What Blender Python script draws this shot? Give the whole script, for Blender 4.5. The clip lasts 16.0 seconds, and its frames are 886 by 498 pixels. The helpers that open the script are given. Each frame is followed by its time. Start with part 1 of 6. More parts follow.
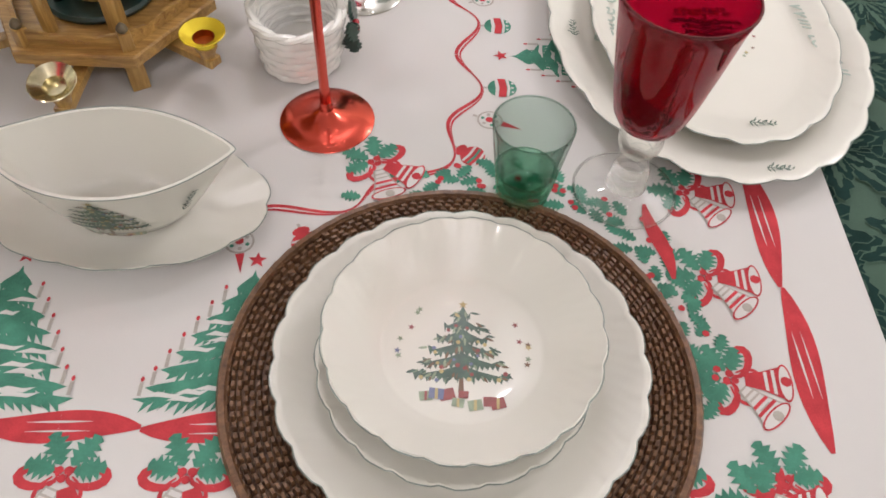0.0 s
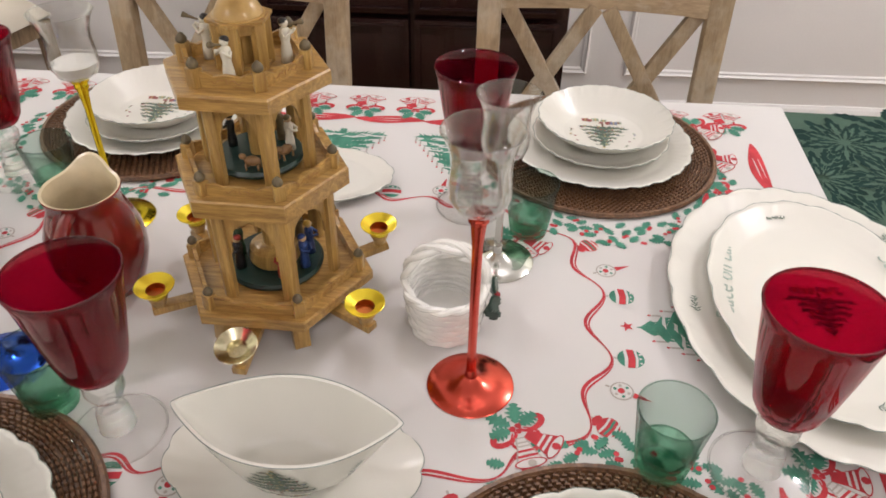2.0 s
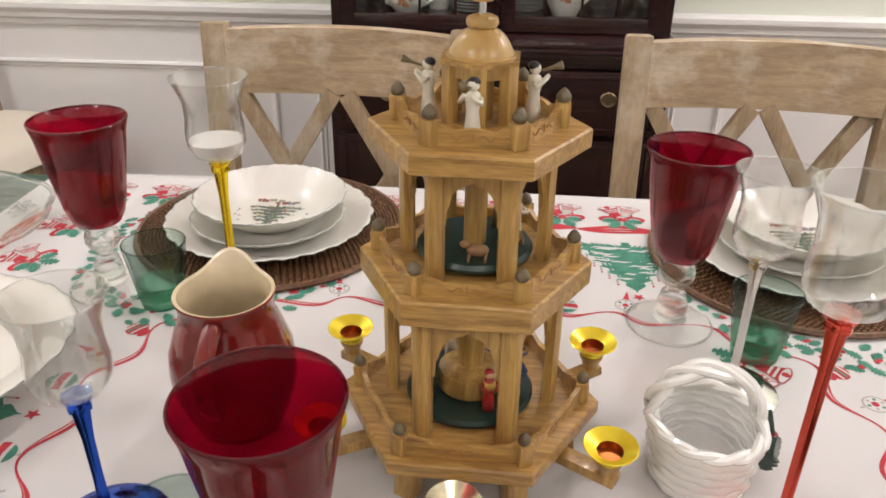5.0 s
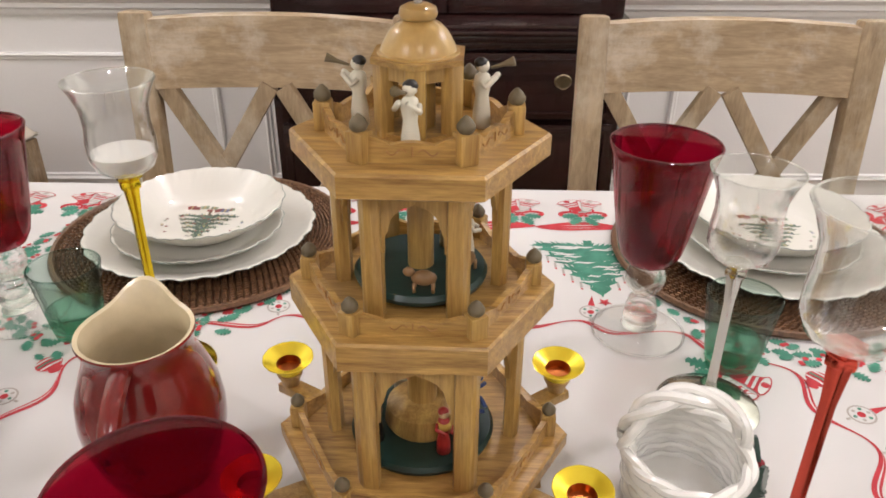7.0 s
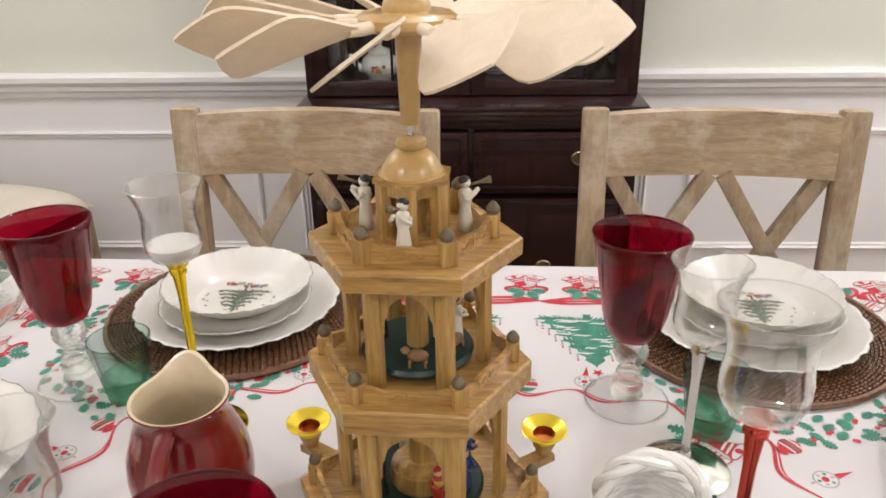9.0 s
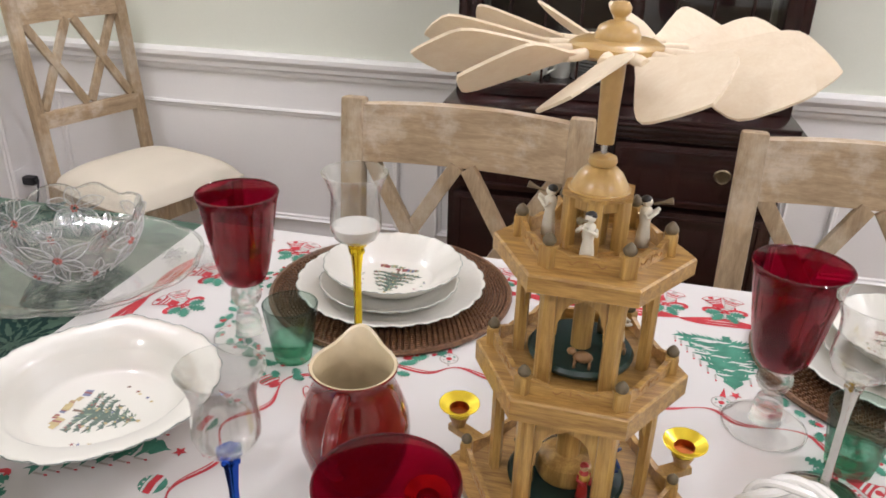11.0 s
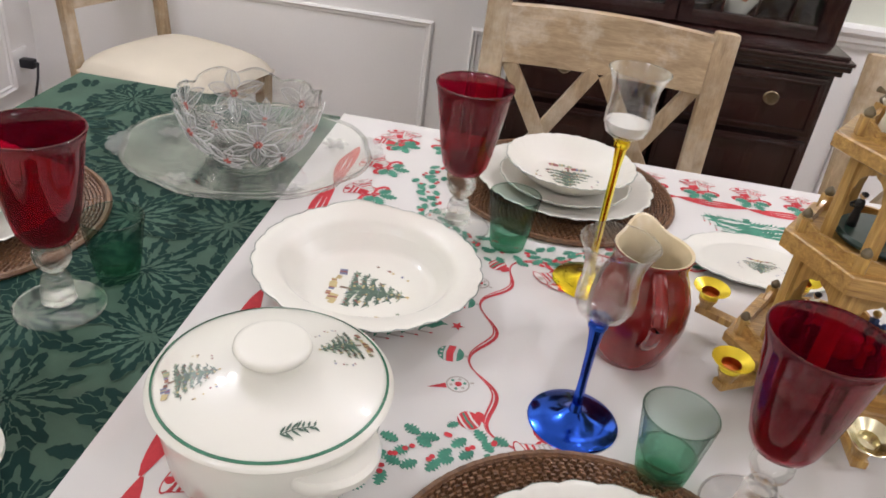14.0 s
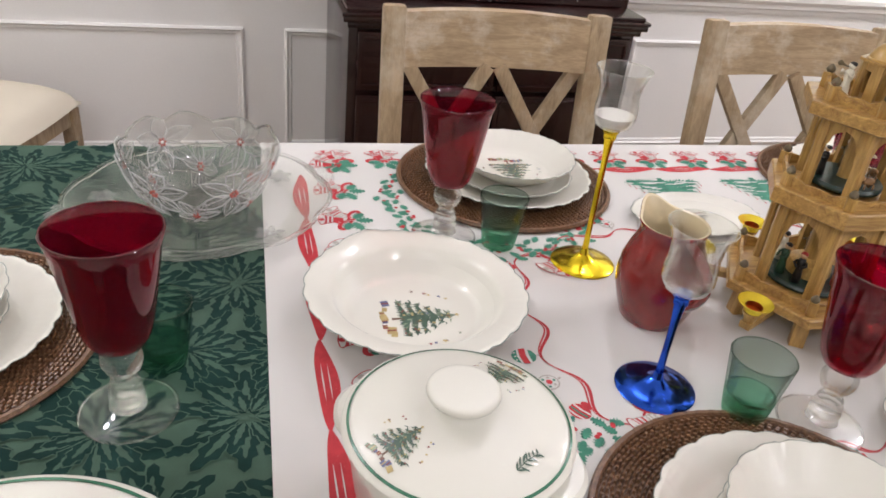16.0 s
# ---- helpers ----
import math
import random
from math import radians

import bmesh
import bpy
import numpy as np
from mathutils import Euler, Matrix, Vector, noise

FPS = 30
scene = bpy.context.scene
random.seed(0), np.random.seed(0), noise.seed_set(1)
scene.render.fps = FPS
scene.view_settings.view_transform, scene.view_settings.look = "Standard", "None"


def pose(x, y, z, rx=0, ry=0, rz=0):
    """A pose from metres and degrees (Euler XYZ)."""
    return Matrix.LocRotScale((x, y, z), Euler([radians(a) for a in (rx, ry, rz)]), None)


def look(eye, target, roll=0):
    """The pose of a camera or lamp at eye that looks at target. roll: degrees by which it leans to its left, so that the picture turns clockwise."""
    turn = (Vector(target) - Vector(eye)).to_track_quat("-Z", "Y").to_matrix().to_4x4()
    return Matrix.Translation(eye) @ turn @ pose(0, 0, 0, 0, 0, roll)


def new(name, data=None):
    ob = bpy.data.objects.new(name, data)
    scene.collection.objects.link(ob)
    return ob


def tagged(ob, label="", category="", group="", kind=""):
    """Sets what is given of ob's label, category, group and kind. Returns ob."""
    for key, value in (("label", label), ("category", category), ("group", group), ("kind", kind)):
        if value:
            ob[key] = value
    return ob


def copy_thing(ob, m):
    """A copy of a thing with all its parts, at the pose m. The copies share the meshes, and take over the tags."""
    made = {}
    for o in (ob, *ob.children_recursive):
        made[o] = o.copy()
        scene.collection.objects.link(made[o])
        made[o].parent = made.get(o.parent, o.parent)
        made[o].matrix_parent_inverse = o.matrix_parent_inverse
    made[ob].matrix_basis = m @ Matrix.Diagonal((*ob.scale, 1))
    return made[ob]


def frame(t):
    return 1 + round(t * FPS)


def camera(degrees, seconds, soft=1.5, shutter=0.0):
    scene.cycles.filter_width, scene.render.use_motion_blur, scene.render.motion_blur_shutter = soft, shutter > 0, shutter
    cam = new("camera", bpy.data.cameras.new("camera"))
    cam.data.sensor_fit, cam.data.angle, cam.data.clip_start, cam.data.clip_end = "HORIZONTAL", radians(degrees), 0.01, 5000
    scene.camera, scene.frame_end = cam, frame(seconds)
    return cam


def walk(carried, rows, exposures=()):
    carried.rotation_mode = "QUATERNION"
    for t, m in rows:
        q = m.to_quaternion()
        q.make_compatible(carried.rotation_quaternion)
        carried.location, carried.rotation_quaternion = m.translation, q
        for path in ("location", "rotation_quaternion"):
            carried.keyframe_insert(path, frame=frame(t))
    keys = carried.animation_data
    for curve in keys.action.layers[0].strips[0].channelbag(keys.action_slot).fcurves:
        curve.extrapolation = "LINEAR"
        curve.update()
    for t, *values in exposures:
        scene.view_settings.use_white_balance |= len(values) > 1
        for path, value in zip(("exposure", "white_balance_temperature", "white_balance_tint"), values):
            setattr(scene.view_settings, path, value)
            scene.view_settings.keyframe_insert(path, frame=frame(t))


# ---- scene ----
cam = camera(60.1, 16.0, soft=1.7)
PATH = [
    (0, (-0.094, 0.518, 1.23), (0.012, 1.724, -0.362), 3.8),
    (0.5, (-0.097, 0.519, 1.256), (-0.032, 1.823, -0.26), 2.9),
    (1, (-0.121, 0.513, 1.28), (-0.079, 1.911, -0.149), 2.5),
    (1.5, (-0.138, 0.516, 1.298), (-0.139, 2.005, -0.038), 1.6),
    (2, (-0.167, 0.524, 1.309), (-0.231, 2.096, 0.073), 1.0),
    (2.5, (-0.202, 0.528, 1.299), (-0.331, 2.161, 0.151), 0.9),
    (3, (-0.254, 0.533, 1.278), (-0.443, 2.215, 0.211), 0.6),
    (3.2, (-0.275, 0.535, 1.274), (-0.485, 2.237, 0.245), 0.4),
    (5.3, (-0.363, 0.672, 1.166), (-0.427, 2.441, 0.235), 0.8),
    (5.5, (-0.364, 0.688, 1.154), (-0.409, 2.449, 0.207), 0.8),
    (6, (-0.365, 0.717, 1.142), (-0.37, 2.457, 0.156), 0.9),
    (6.5, (-0.365, 0.722, 1.164), (-0.355, 2.459, 0.172), 0.7),
    (7, (-0.353, 0.722, 1.177), (-0.34, 2.468, 0.202), 0.3),
    (7.5, (-0.334, 0.717, 1.193), (-0.331, 2.482, 0.252), 0.0),
    (8, (-0.327, 0.698, 1.207), (-0.348, 2.483, 0.304), -0.3),
    (8.2, (-0.329, 0.688, 1.211), (-0.362, 2.481, 0.324), -0.4),
    (10.3, (-0.308, 0.613, 1.263), (-0.544, 2.431, 0.464), -0.2),
    (10.5, (-0.32, 0.611, 1.262), (-0.594, 2.417, 0.449), 0.3),
    (11, (-0.369, 0.607, 1.258), (-0.73, 2.382, 0.408), 1.7),
    (11.5, (-0.408, 0.6, 1.253), (-0.817, 2.34, 0.354), 3.5),
    (12, (-0.459, 0.577, 1.254), (-0.864, 2.297, 0.318), 5.0),
    (12.5, (-0.544, 0.542, 1.254), (-0.885, 2.251, 0.274), 6.1),
    (13, (-0.604, 0.522, 1.237), (-0.865, 2.231, 0.231), 7.0),
    (13.5, (-0.652, 0.49, 1.238), (-0.838, 2.198, 0.214), 7.5),
    (14, (-0.717, 0.487, 1.237), (-0.814, 2.197, 0.205), 7.7),
    (14.5, (-0.797, 0.518, 1.237), (-0.777, 2.233, 0.208), 7.4),
    (15, (-0.86, 0.551, 1.245), (-0.681, 2.259, 0.22), 7.1),
    (15.5, (-0.944, 0.53, 1.253), (-0.587, 2.212, 0.233), 6.9),
    (16, (-1.015, 0.498, 1.257), (-0.498, 2.143, 0.244), 6.5),
]
walk(cam, [(t, look(eye, target, roll)) for t, eye, target, roll in PATH],
     [(0.0, -0.97, 6480, 10), (1.5, -0.89, 6550, 10), (3.0, -0.80, 6620, 10), (5.5, -0.68, 6640, 10), (8.0, -0.66, 6560, 10), (10.5, -0.68, 6280, 10), (12.5, -0.67, 6240, 10), (16.0, -0.70, 6310, 10)])

# ---- world, lamps ----
world = bpy.data.worlds.new("world")
world.use_nodes = True
scene.world = world
world.node_tree.nodes["Background"].inputs[0].default_value = (0.02, 0.02, 0.025, 1)
world.node_tree.nodes["Background"].inputs[1].default_value = 0.2

TOP = 0.760          # tablecloth surface
CX, CY = -0.364, 1.117   # middle of the printed cloth
LAMP = (-0.12, 1.18, 1.95)
WARM = (1.0, 0.942, 1.02)
for k in range(5):
    ld = bpy.data.lights.new("chandelier_bulb", "POINT")
    ld.energy, ld.color, ld.shadow_soft_size = 0.5, WARM, 0.014
    lo = new("chandelier_bulb", ld)
    lo.location = (LAMP[0] + 0.2 * math.cos(k * 1.2566 + 0.4), LAMP[1] + 0.2 * math.sin(k * 1.2566 + 0.4), LAMP[2])
# Unseen point lamps added as fill, to bring the walls nearer the table's brightness.
for x, y, watts in ((-1.75, 2.0, 34.0), (-0.1, 2.0, 27.0), (1.5, 2.0, 62.0), (-1.7, -0.4, 34.0), (-0.1, -0.4, 20.0), (1.5, -0.4, 40.0)):
    ld = bpy.data.lights.new("fill_lamp", "POINT")
    ld.energy, ld.color, ld.shadow_soft_size = watts, WARM, 0.05
    lo = new("fill_lamp", ld)
    lo.location = (x, y, 2.25)


# ---- mesh helpers ----
def part(name, bm, material, parent=None, label="", smooth=True, sharp=38):
    bmesh.ops.recalc_face_normals(bm, faces=bm.faces)
    me = bpy.data.meshes.new(name)
    for f in bm.faces:
        f.smooth = smooth
    if smooth:
        for e in bm.edges:
            if len(e.link_faces) == 2 and e.calc_face_angle(0) > radians(sharp):
                e.smooth = False
    bm.to_mesh(me)
    bm.free()
    mats = material if isinstance(material, (list, tuple)) else [material]
    for m in mats:
        me.materials.append(m)
    ob = new(name, me)
    if parent:
        ob.parent = parent
    if label:
        ob["label"] = label
    return ob


def thing(name, x, y, z, label, category, group="", kind="", turn=0.0):
    ob = new(name)
    ob.empty_display_size = 0.05
    ob.matrix_basis = pose(x, y, z, 0, 0, turn)
    return tagged(ob, label, category, group, kind)


def lathe(profile, n=48, shape=None, bm=None, at=(0, 0, 0), closed=False):
    """Turns a list of (r, z) round the z axis; shape(theta, k, r, z) may bend it."""
    bm = bm or bmesh.new()
    rings = []
    for k, (r, z) in enumerate(profile):
        if r < 1e-6:
            rings.append([bm.verts.new((at[0], at[1], at[2] + z))])
            continue
        ring = []
        for i in range(n):
            a = 2 * math.pi * i / n
            rr, zz = shape(a, k, r, z) if shape else (r, z)
            ring.append(bm.verts.new((at[0] + rr * math.cos(a), at[1] + rr * math.sin(a), at[2] + zz)))
        rings.append(ring)
    pairs = list(zip(rings, rings[1:])) + ([(rings[-1], rings[0])] if closed else [])
    for a, b in pairs:
        for i in range(n):
            j = (i + 1) % n
            if len(a) == 1 and len(b) == 1:
                continue
            if len(a) == 1:
                bm.faces.new((a[0], b[i], b[j]))
            elif len(b) == 1:
                bm.faces.new((a[i], b[0], a[j]))
            else:
                bm.faces.new((a[i], b[i], b[j], a[j]))
    return bm


def tube(points, radius, n=8, bm=None, close=False, flat=1.0):
    """A tube along points; radius may be a number or a function of 0..1."""
    bm = bm or bmesh.new()
    pts = [Vector(p) for p in points]
    m = len(pts)
    up = Vector((0, 0, 1))
    rings = []
    for k, p in enumerate(pts):
        d = (pts[(k + 1) % m] - pts[k - 1]) if close else (pts[min(k + 1, m - 1)] - pts[max(k - 1, 0)])
        d.normalize()
        side = d.cross(up)
        if side.length < 1e-3:
            side = d.cross(Vector((0, 1, 0)))
        side.normalize()
        top = side.cross(d)
        r = radius(k / (m - 1)) if callable(radius) else radius
        rings.append([bm.verts.new(p + side * (r * math.cos(2 * math.pi * i / n)) + top * (r * flat * math.sin(2 * math.pi * i / n))) for i in range(n)])
    for a, b in list(zip(rings, rings[1:])) + ([(rings[-1], rings[0])] if close else []):
        for i in range(n):
            bm.faces.new((a[i], a[(i + 1) % n], b[(i + 1) % n], b[i]))
    if not close:
        bm.faces.new(rings[0])
        bm.faces.new(rings[-1][::-1])
    return bm


def box(sx, sy, sz, at=(0, 0, 0), bevel=0.0, bm=None, m=None):
    """A box of full sizes about at, with rounded edges."""
    own = bmesh.new()
    bmesh.ops.create_cube(own, size=1.0)
    bmesh.ops.scale(own, vec=(sx, sy, sz), verts=own.verts)
    if bevel > 0:
        bmesh.ops.bevel(own, geom=own.edges[:], offset=bevel, segments=2, profile=0.6, affect="EDGES")
    bmesh.ops.transform(own, matrix=Matrix.Translation(at) @ (m or Matrix()), verts=own.verts)
    return join(own, bm)


def join(own, bm=None):
    if bm is None:
        return own
    made = [bm.verts.new(v.co) for v in own.verts]
    own.verts.index_update()
    for f in own.faces:
        bm.faces.new([made[v.index] for v in f.verts])
    own.free()
    return bm


def beam(a, b, w, d, bevel=0.003, bm=None, facing=(0, 1, 0)):
    """A rectangular bar from a to b, w wide across, d deep along facing."""
    a, b = Vector(a), Vector(b)
    z = (b - a).normalized()
    y = Vector(facing)
    y = (y - z * y.dot(z)).normalized()
    x = y.cross(z)
    m = Matrix((x, y, z)).transposed().to_4x4()
    return box(w, d, (b - a).length, (a + b) / 2, bevel, bm, m)


def slab(outline, z0, z1, bm=None, m=None):
    """A prism from a 2D outline between two heights."""
    own = bmesh.new()
    lo = [own.verts.new((x, y, z0)) for x, y in outline]
    hi = [own.verts.new((x, y, z1)) for x, y in outline]
    n = len(outline)
    own.faces.new(lo[::-1])
    own.faces.new(hi)
    for i in range(n):
        own.faces.new((lo[i], lo[(i + 1) % n], hi[(i + 1) % n], hi[i]))
    if m:
        bmesh.ops.transform(own, matrix=m, verts=own.verts)
    return join(own, bm)


def ball(r, at, bm=None, sx=1, sy=1, sz=1, n=10):
    own = bmesh.new()
    bmesh.ops.create_uvsphere(own, u_segments=n, v_segments=max(6, n * 2 // 3), radius=r)
    bmesh.ops.transform(own, matrix=Matrix.Translation(at) @ Matrix.Diagonal((sx, sy, sz, 1)), verts=own.verts)
    return join(own, bm)


# ---- materials ----
def nodes_of(name):
    m = bpy.data.materials.new(name)
    m.use_nodes = True
    nt = m.node_tree
    return m, nt, nt.nodes["Principled BSDF"], nt.nodes["Material Output"]


def put(nt, kind, **values):
    n = nt.nodes.new(kind)
    for key, v in values.items():
        n.inputs[key.replace("_", " ")].default_value = v
    return n


def ramp(nt, fac, stops):
    r = nt.nodes.new("ShaderNodeValToRGB")
    el = r.color_ramp.elements
    el[0].position, el[0].color = stops[0][0], (*stops[0][1], 1)
    el[1].position, el[1].color = stops[-1][0], (*stops[-1][1], 1)
    for p, c in stops[1:-1]:
        e = el.new(p)
        e.color = (*c, 1)
    nt.links.new(fac, r.inputs[0])
    return r.outputs[0]


def plain(name, c, rough=0.5, metal=0.0, vary=0.12, scale=6.0, fine=120.0, bump=0.1, depth=0.001, coat=0.0, spec=0.5):
    """A surface whose colour wanders at two scales, with a fine relief."""
    m, nt, p, out = nodes_of(name)
    tc = nt.nodes.new("ShaderNodeTexCoord")
    n1 = put(nt, "ShaderNodeTexNoise", Scale=scale, Detail=4.0)
    n2 = put(nt, "ShaderNodeTexNoise", Scale=fine, Detail=3.0)
    for n in (n1, n2):
        nt.links.new(tc.outputs["Object"], n.inputs["Vector"])
    mix = nt.nodes.new("ShaderNodeMath")
    mix.operation = "ADD"
    nt.links.new(n1.outputs[0], mix.inputs[0])
    half = nt.nodes.new("ShaderNodeMath")
    half.operation = "MULTIPLY"
    half.inputs[1].default_value = 0.5
    nt.links.new(n2.outputs[0], half.inputs[0])
    nt.links.new(half.outputs[0], mix.inputs[1])
    lo = tuple(v * (1 - vary) for v in c)
    hi = tuple(min(1, v * (1 + vary)) for v in c)
    nt.links.new(ramp(nt, mix.outputs[0], [(0.45, lo), (1.05, hi)]), p.inputs["Base Color"])
    p.inputs["Roughness"].default_value = rough
    p.inputs["Metallic"].default_value = metal
    p.inputs["Coat Weight"].default_value = coat
    p.inputs["Specular IOR Level"].default_value = spec
    if bump:
        b = put(nt, "ShaderNodeBump", Strength=bump, Distance=depth)
        nt.links.new(n2.outputs[0], b.inputs["Height"])
        nt.links.new(b.outputs[0], p.inputs["Normal"])
    return m


def timber(name, dark, light, along=(1, 1, 8), scale=10.0, rough=0.4, worn=None, coat=0.0):
    """Wood with long grain; along is how much finer the grain is across each axis."""
    m, nt, p, out = nodes_of(name)
    tc = nt.nodes.new("ShaderNodeTexCoord")
    mp = nt.nodes.new("ShaderNodeMapping")
    mp.inputs["Scale"].default_value = along
    nt.links.new(tc.outputs["Object"], mp.inputs["Vector"])
    n1 = put(nt, "ShaderNodeTexNoise", Scale=scale, Detail=6.0, Roughness=0.65, Distortion=0.6)
    nt.links.new(mp.outputs[0], n1.inputs["Vector"])
    n2 = put(nt, "ShaderNodeTexNoise", Scale=scale * 6, Detail=3.0)
    nt.links.new(mp.outputs[0], n2.inputs["Vector"])
    add = nt.nodes.new("ShaderNodeMath")
    add.operation = "MULTIPLY_ADD"
    add.inputs[1].default_value = 0.35
    nt.links.new(n2.outputs[0], add.inputs[0])
    nt.links.new(n1.outputs[0], add.inputs[2])
    mid = tuple((a + b) / 2 for a, b in zip(dark, light))
    col = ramp(nt, add.outputs[0], [(0.42, dark), (0.66, mid), (0.86, light)])
    if worn:
        n3 = put(nt, "ShaderNodeTexNoise", Scale=9.0, Detail=6.0, Roughness=0.7)
        nt.links.new(tc.outputs["Object"], n3.inputs["Vector"])
        fac = ramp(nt, n3.outputs[0], [(0.47, (0, 0, 0)), (0.68, (0.8, 0.8, 0.8))])
        mx = nt.nodes.new("ShaderNodeMix")
        mx.data_type = "RGBA"
        nt.links.new(fac, mx.inputs[0])
        nt.links.new(col, mx.inputs[6])
        mx.inputs[7].default_value = (*worn, 1)
        col = mx.outputs[2]
    nt.links.new(col, p.inputs["Base Color"])
    p.inputs["Roughness"].default_value = rough
    p.inputs["Coat Weight"].default_value = coat
    b = put(nt, "ShaderNodeBump", Strength=0.25, Distance=0.0006)
    nt.links.new(n2.outputs[0], b.inputs["Height"])
    nt.links.new(b.outputs[0], p.inputs["Normal"])
    return m


def thin_glass(name, tint, rough=0.02, gloss=1.0, sharp=3.2, most=0.70):
    """A thin wall of coloured glass: tints what is behind it, reflects by its slant."""
    m, nt, p, out = nodes_of(name)
    nt.nodes.remove(p)
    tr = nt.nodes.new("ShaderNodeBsdfTransparent")
    tr.inputs[0].default_value = (*tint, 1)
    gl = nt.nodes.new("ShaderNodeBsdfGlossy")
    gl.inputs["Roughness"].default_value = rough
    gl.inputs["Color"].default_value = (gloss, gloss, gloss, 1)
    lw = put(nt, "ShaderNodeLayerWeight", Blend=0.5)
    pw = nt.nodes.new("ShaderNodeMath")
    pw.operation, pw.inputs[1].default_value = "POWER", sharp
    nt.links.new(lw.outputs["Facing"], pw.inputs[0])
    fr = nt.nodes.new("ShaderNodeMath")
    fr.operation, fr.inputs[1].default_value, fr.inputs[2].default_value = "MULTIPLY_ADD", most, 0.04
    nt.links.new(pw.outputs[0], fr.inputs[0])
    mx = nt.nodes.new("ShaderNodeMixShader")
    nt.links.new(fr.outputs[0], mx.inputs[0])
    nt.links.new(tr.outputs[0], mx.inputs[1])
    nt.links.new(gl.outputs[0], mx.inputs[2])
    nt.links.new(mx.outputs[0], out.inputs[0])
    return m


def frosted_glass(name, tint, veil=0.16):
    """Etched glass: mostly clear, with a pale scattering veil and a soft sheen."""
    m, nt, p, out = nodes_of(name)
    p.inputs["Base Color"].default_value = (*tint, 1)
    p.inputs["Roughness"].default_value = 0.12
    nz = put(nt, "ShaderNodeTexNoise", Scale=70.0, Detail=2.0)
    bp = put(nt, "ShaderNodeBump", Strength=0.7, Distance=0.003)
    nt.links.new(nz.outputs[0], bp.inputs["Height"])
    nt.links.new(bp.outputs[0], p.inputs["Normal"])
    tr = nt.nodes.new("ShaderNodeBsdfTransparent")
    tr.inputs[0].default_value = (*tint, 1)
    mx = nt.nodes.new("ShaderNodeMixShader")
    mx.inputs[0].default_value = veil
    nt.links.new(tr.outputs[0], mx.inputs[1])
    nt.links.new(p.outputs[0], mx.inputs[2])
    nt.links.new(mx.outputs[0], out.inputs[0])
    return m


def solid_glass(name, tint, through_part=0.35, rough=0.0, ior=1.48):
    """Thick glass that bends light, and lets part of it straight through to soften its shadow."""
    m, nt, p, out = nodes_of(name)
    nt.nodes.remove(p)
    g = put(nt, "ShaderNodeBsdfGlass", Roughness=rough, IOR=ior)
    g.inputs["Color"].default_value = (*tint, 1)
    tr = nt.nodes.new("ShaderNodeBsdfTransparent")
    tr.inputs[0].default_value = (*tint, 1)
    mx = nt.nodes.new("ShaderNodeMixShader")
    mx.inputs[0].default_value = through_part
    nt.links.new(g.outputs[0], mx.inputs[1])
    nt.links.new(tr.outputs[0], mx.inputs[2])
    nt.links.new(mx.outputs[0], out.inputs[0])
    return m


WALL_GREEN = plain("pale_green_wall_paint", (0.68, 0.695, 0.595), 0.6, vary=0.04, scale=1.5, fine=260, bump=0.15, depth=0.0006)
WHITE_PAINT = plain("white_trim_paint", (0.84, 0.825, 0.80), 0.42, vary=0.03, scale=2, fine=160, bump=0.06, depth=0.0005)
CEILING = plain("ceiling_paint", (0.84, 0.83, 0.80), 0.8, vary=0.03, bump=0.1)
FLOOR_WOOD = timber("oak_floor", (0.12, 0.065, 0.03), (0.25, 0.15, 0.08), (8, 1, 1), 5, 0.35)
LINEN = plain("white_cotton", (0.625, 0.61, 0.585), 0.85, vary=0.025, scale=5, fine=900, bump=0.25, depth=0.0003, spec=0.2)
GREEN_CLOTH = plain("green_damask", (0.052, 0.098, 0.069), 0.75, vary=0.25, scale=14, fine=1100, bump=0.3, depth=0.0003, spec=0.25)
GREEN_LEAF = plain("dark_green_weave", (0.010, 0.032, 0.027), 0.8, vary=0.3, scale=30, fine=1100, bump=0.3, depth=0.0003, spec=0.1)
CHINA = plain("ivory_glazed_china", (0.705, 0.69, 0.620), 0.3, vary=0.015, scale=8, fine=40, bump=0.03, depth=0.0005, coat=0.6, spec=0.3)
CHINA_LINE = plain("grey_green_rim_line", (0.22, 0.26, 0.23), 0.3, vary=0.3, scale=60)
RATTAN = timber("dark_woven_rattan", (0.048, 0.021, 0.010), (0.235, 0.120, 0.058), (40, 40, 40), 4, 0.38)
GOLD_WOOD = timber("varnished_pine_upright", (0.245, 0.122, 0.031), (0.57, 0.365, 0.112), (9, 9, 0.7), 16, 0.33, coat=0.3)
DECK_WOOD = timber("varnished_pine_flat", (0.190, 0.086, 0.022), (0.56, 0.345, 0.102), (1.2, 13, 13), 13, 0.33, coat=0.3)
PALE_WOOD = timber("pale_bare_lime_wood", (0.76, 0.62, 0.43), (0.84, 0.72, 0.54), (3, 3, 3), 22, 0.55)
CHAIR_WOOD = timber("weathered_oak_upright", (0.21, 0.140, 0.074), (0.46, 0.340, 0.205), (6, 6, 0.7), 12, 0.5, (0.54, 0.46, 0.35))
CHAIR_RAIL = timber("weathered_oak_rail", (0.25, 0.168, 0.092), (0.51, 0.380, 0.235), (0.8, 6, 6), 11, 0.5, (0.68, 0.61, 0.51))
SEAT_FABRIC = plain("cream_upholstery", (0.66, 0.60, 0.49), 0.9, vary=0.05, scale=6, fine=600, bump=0.4, depth=0.0006, spec=0.2)
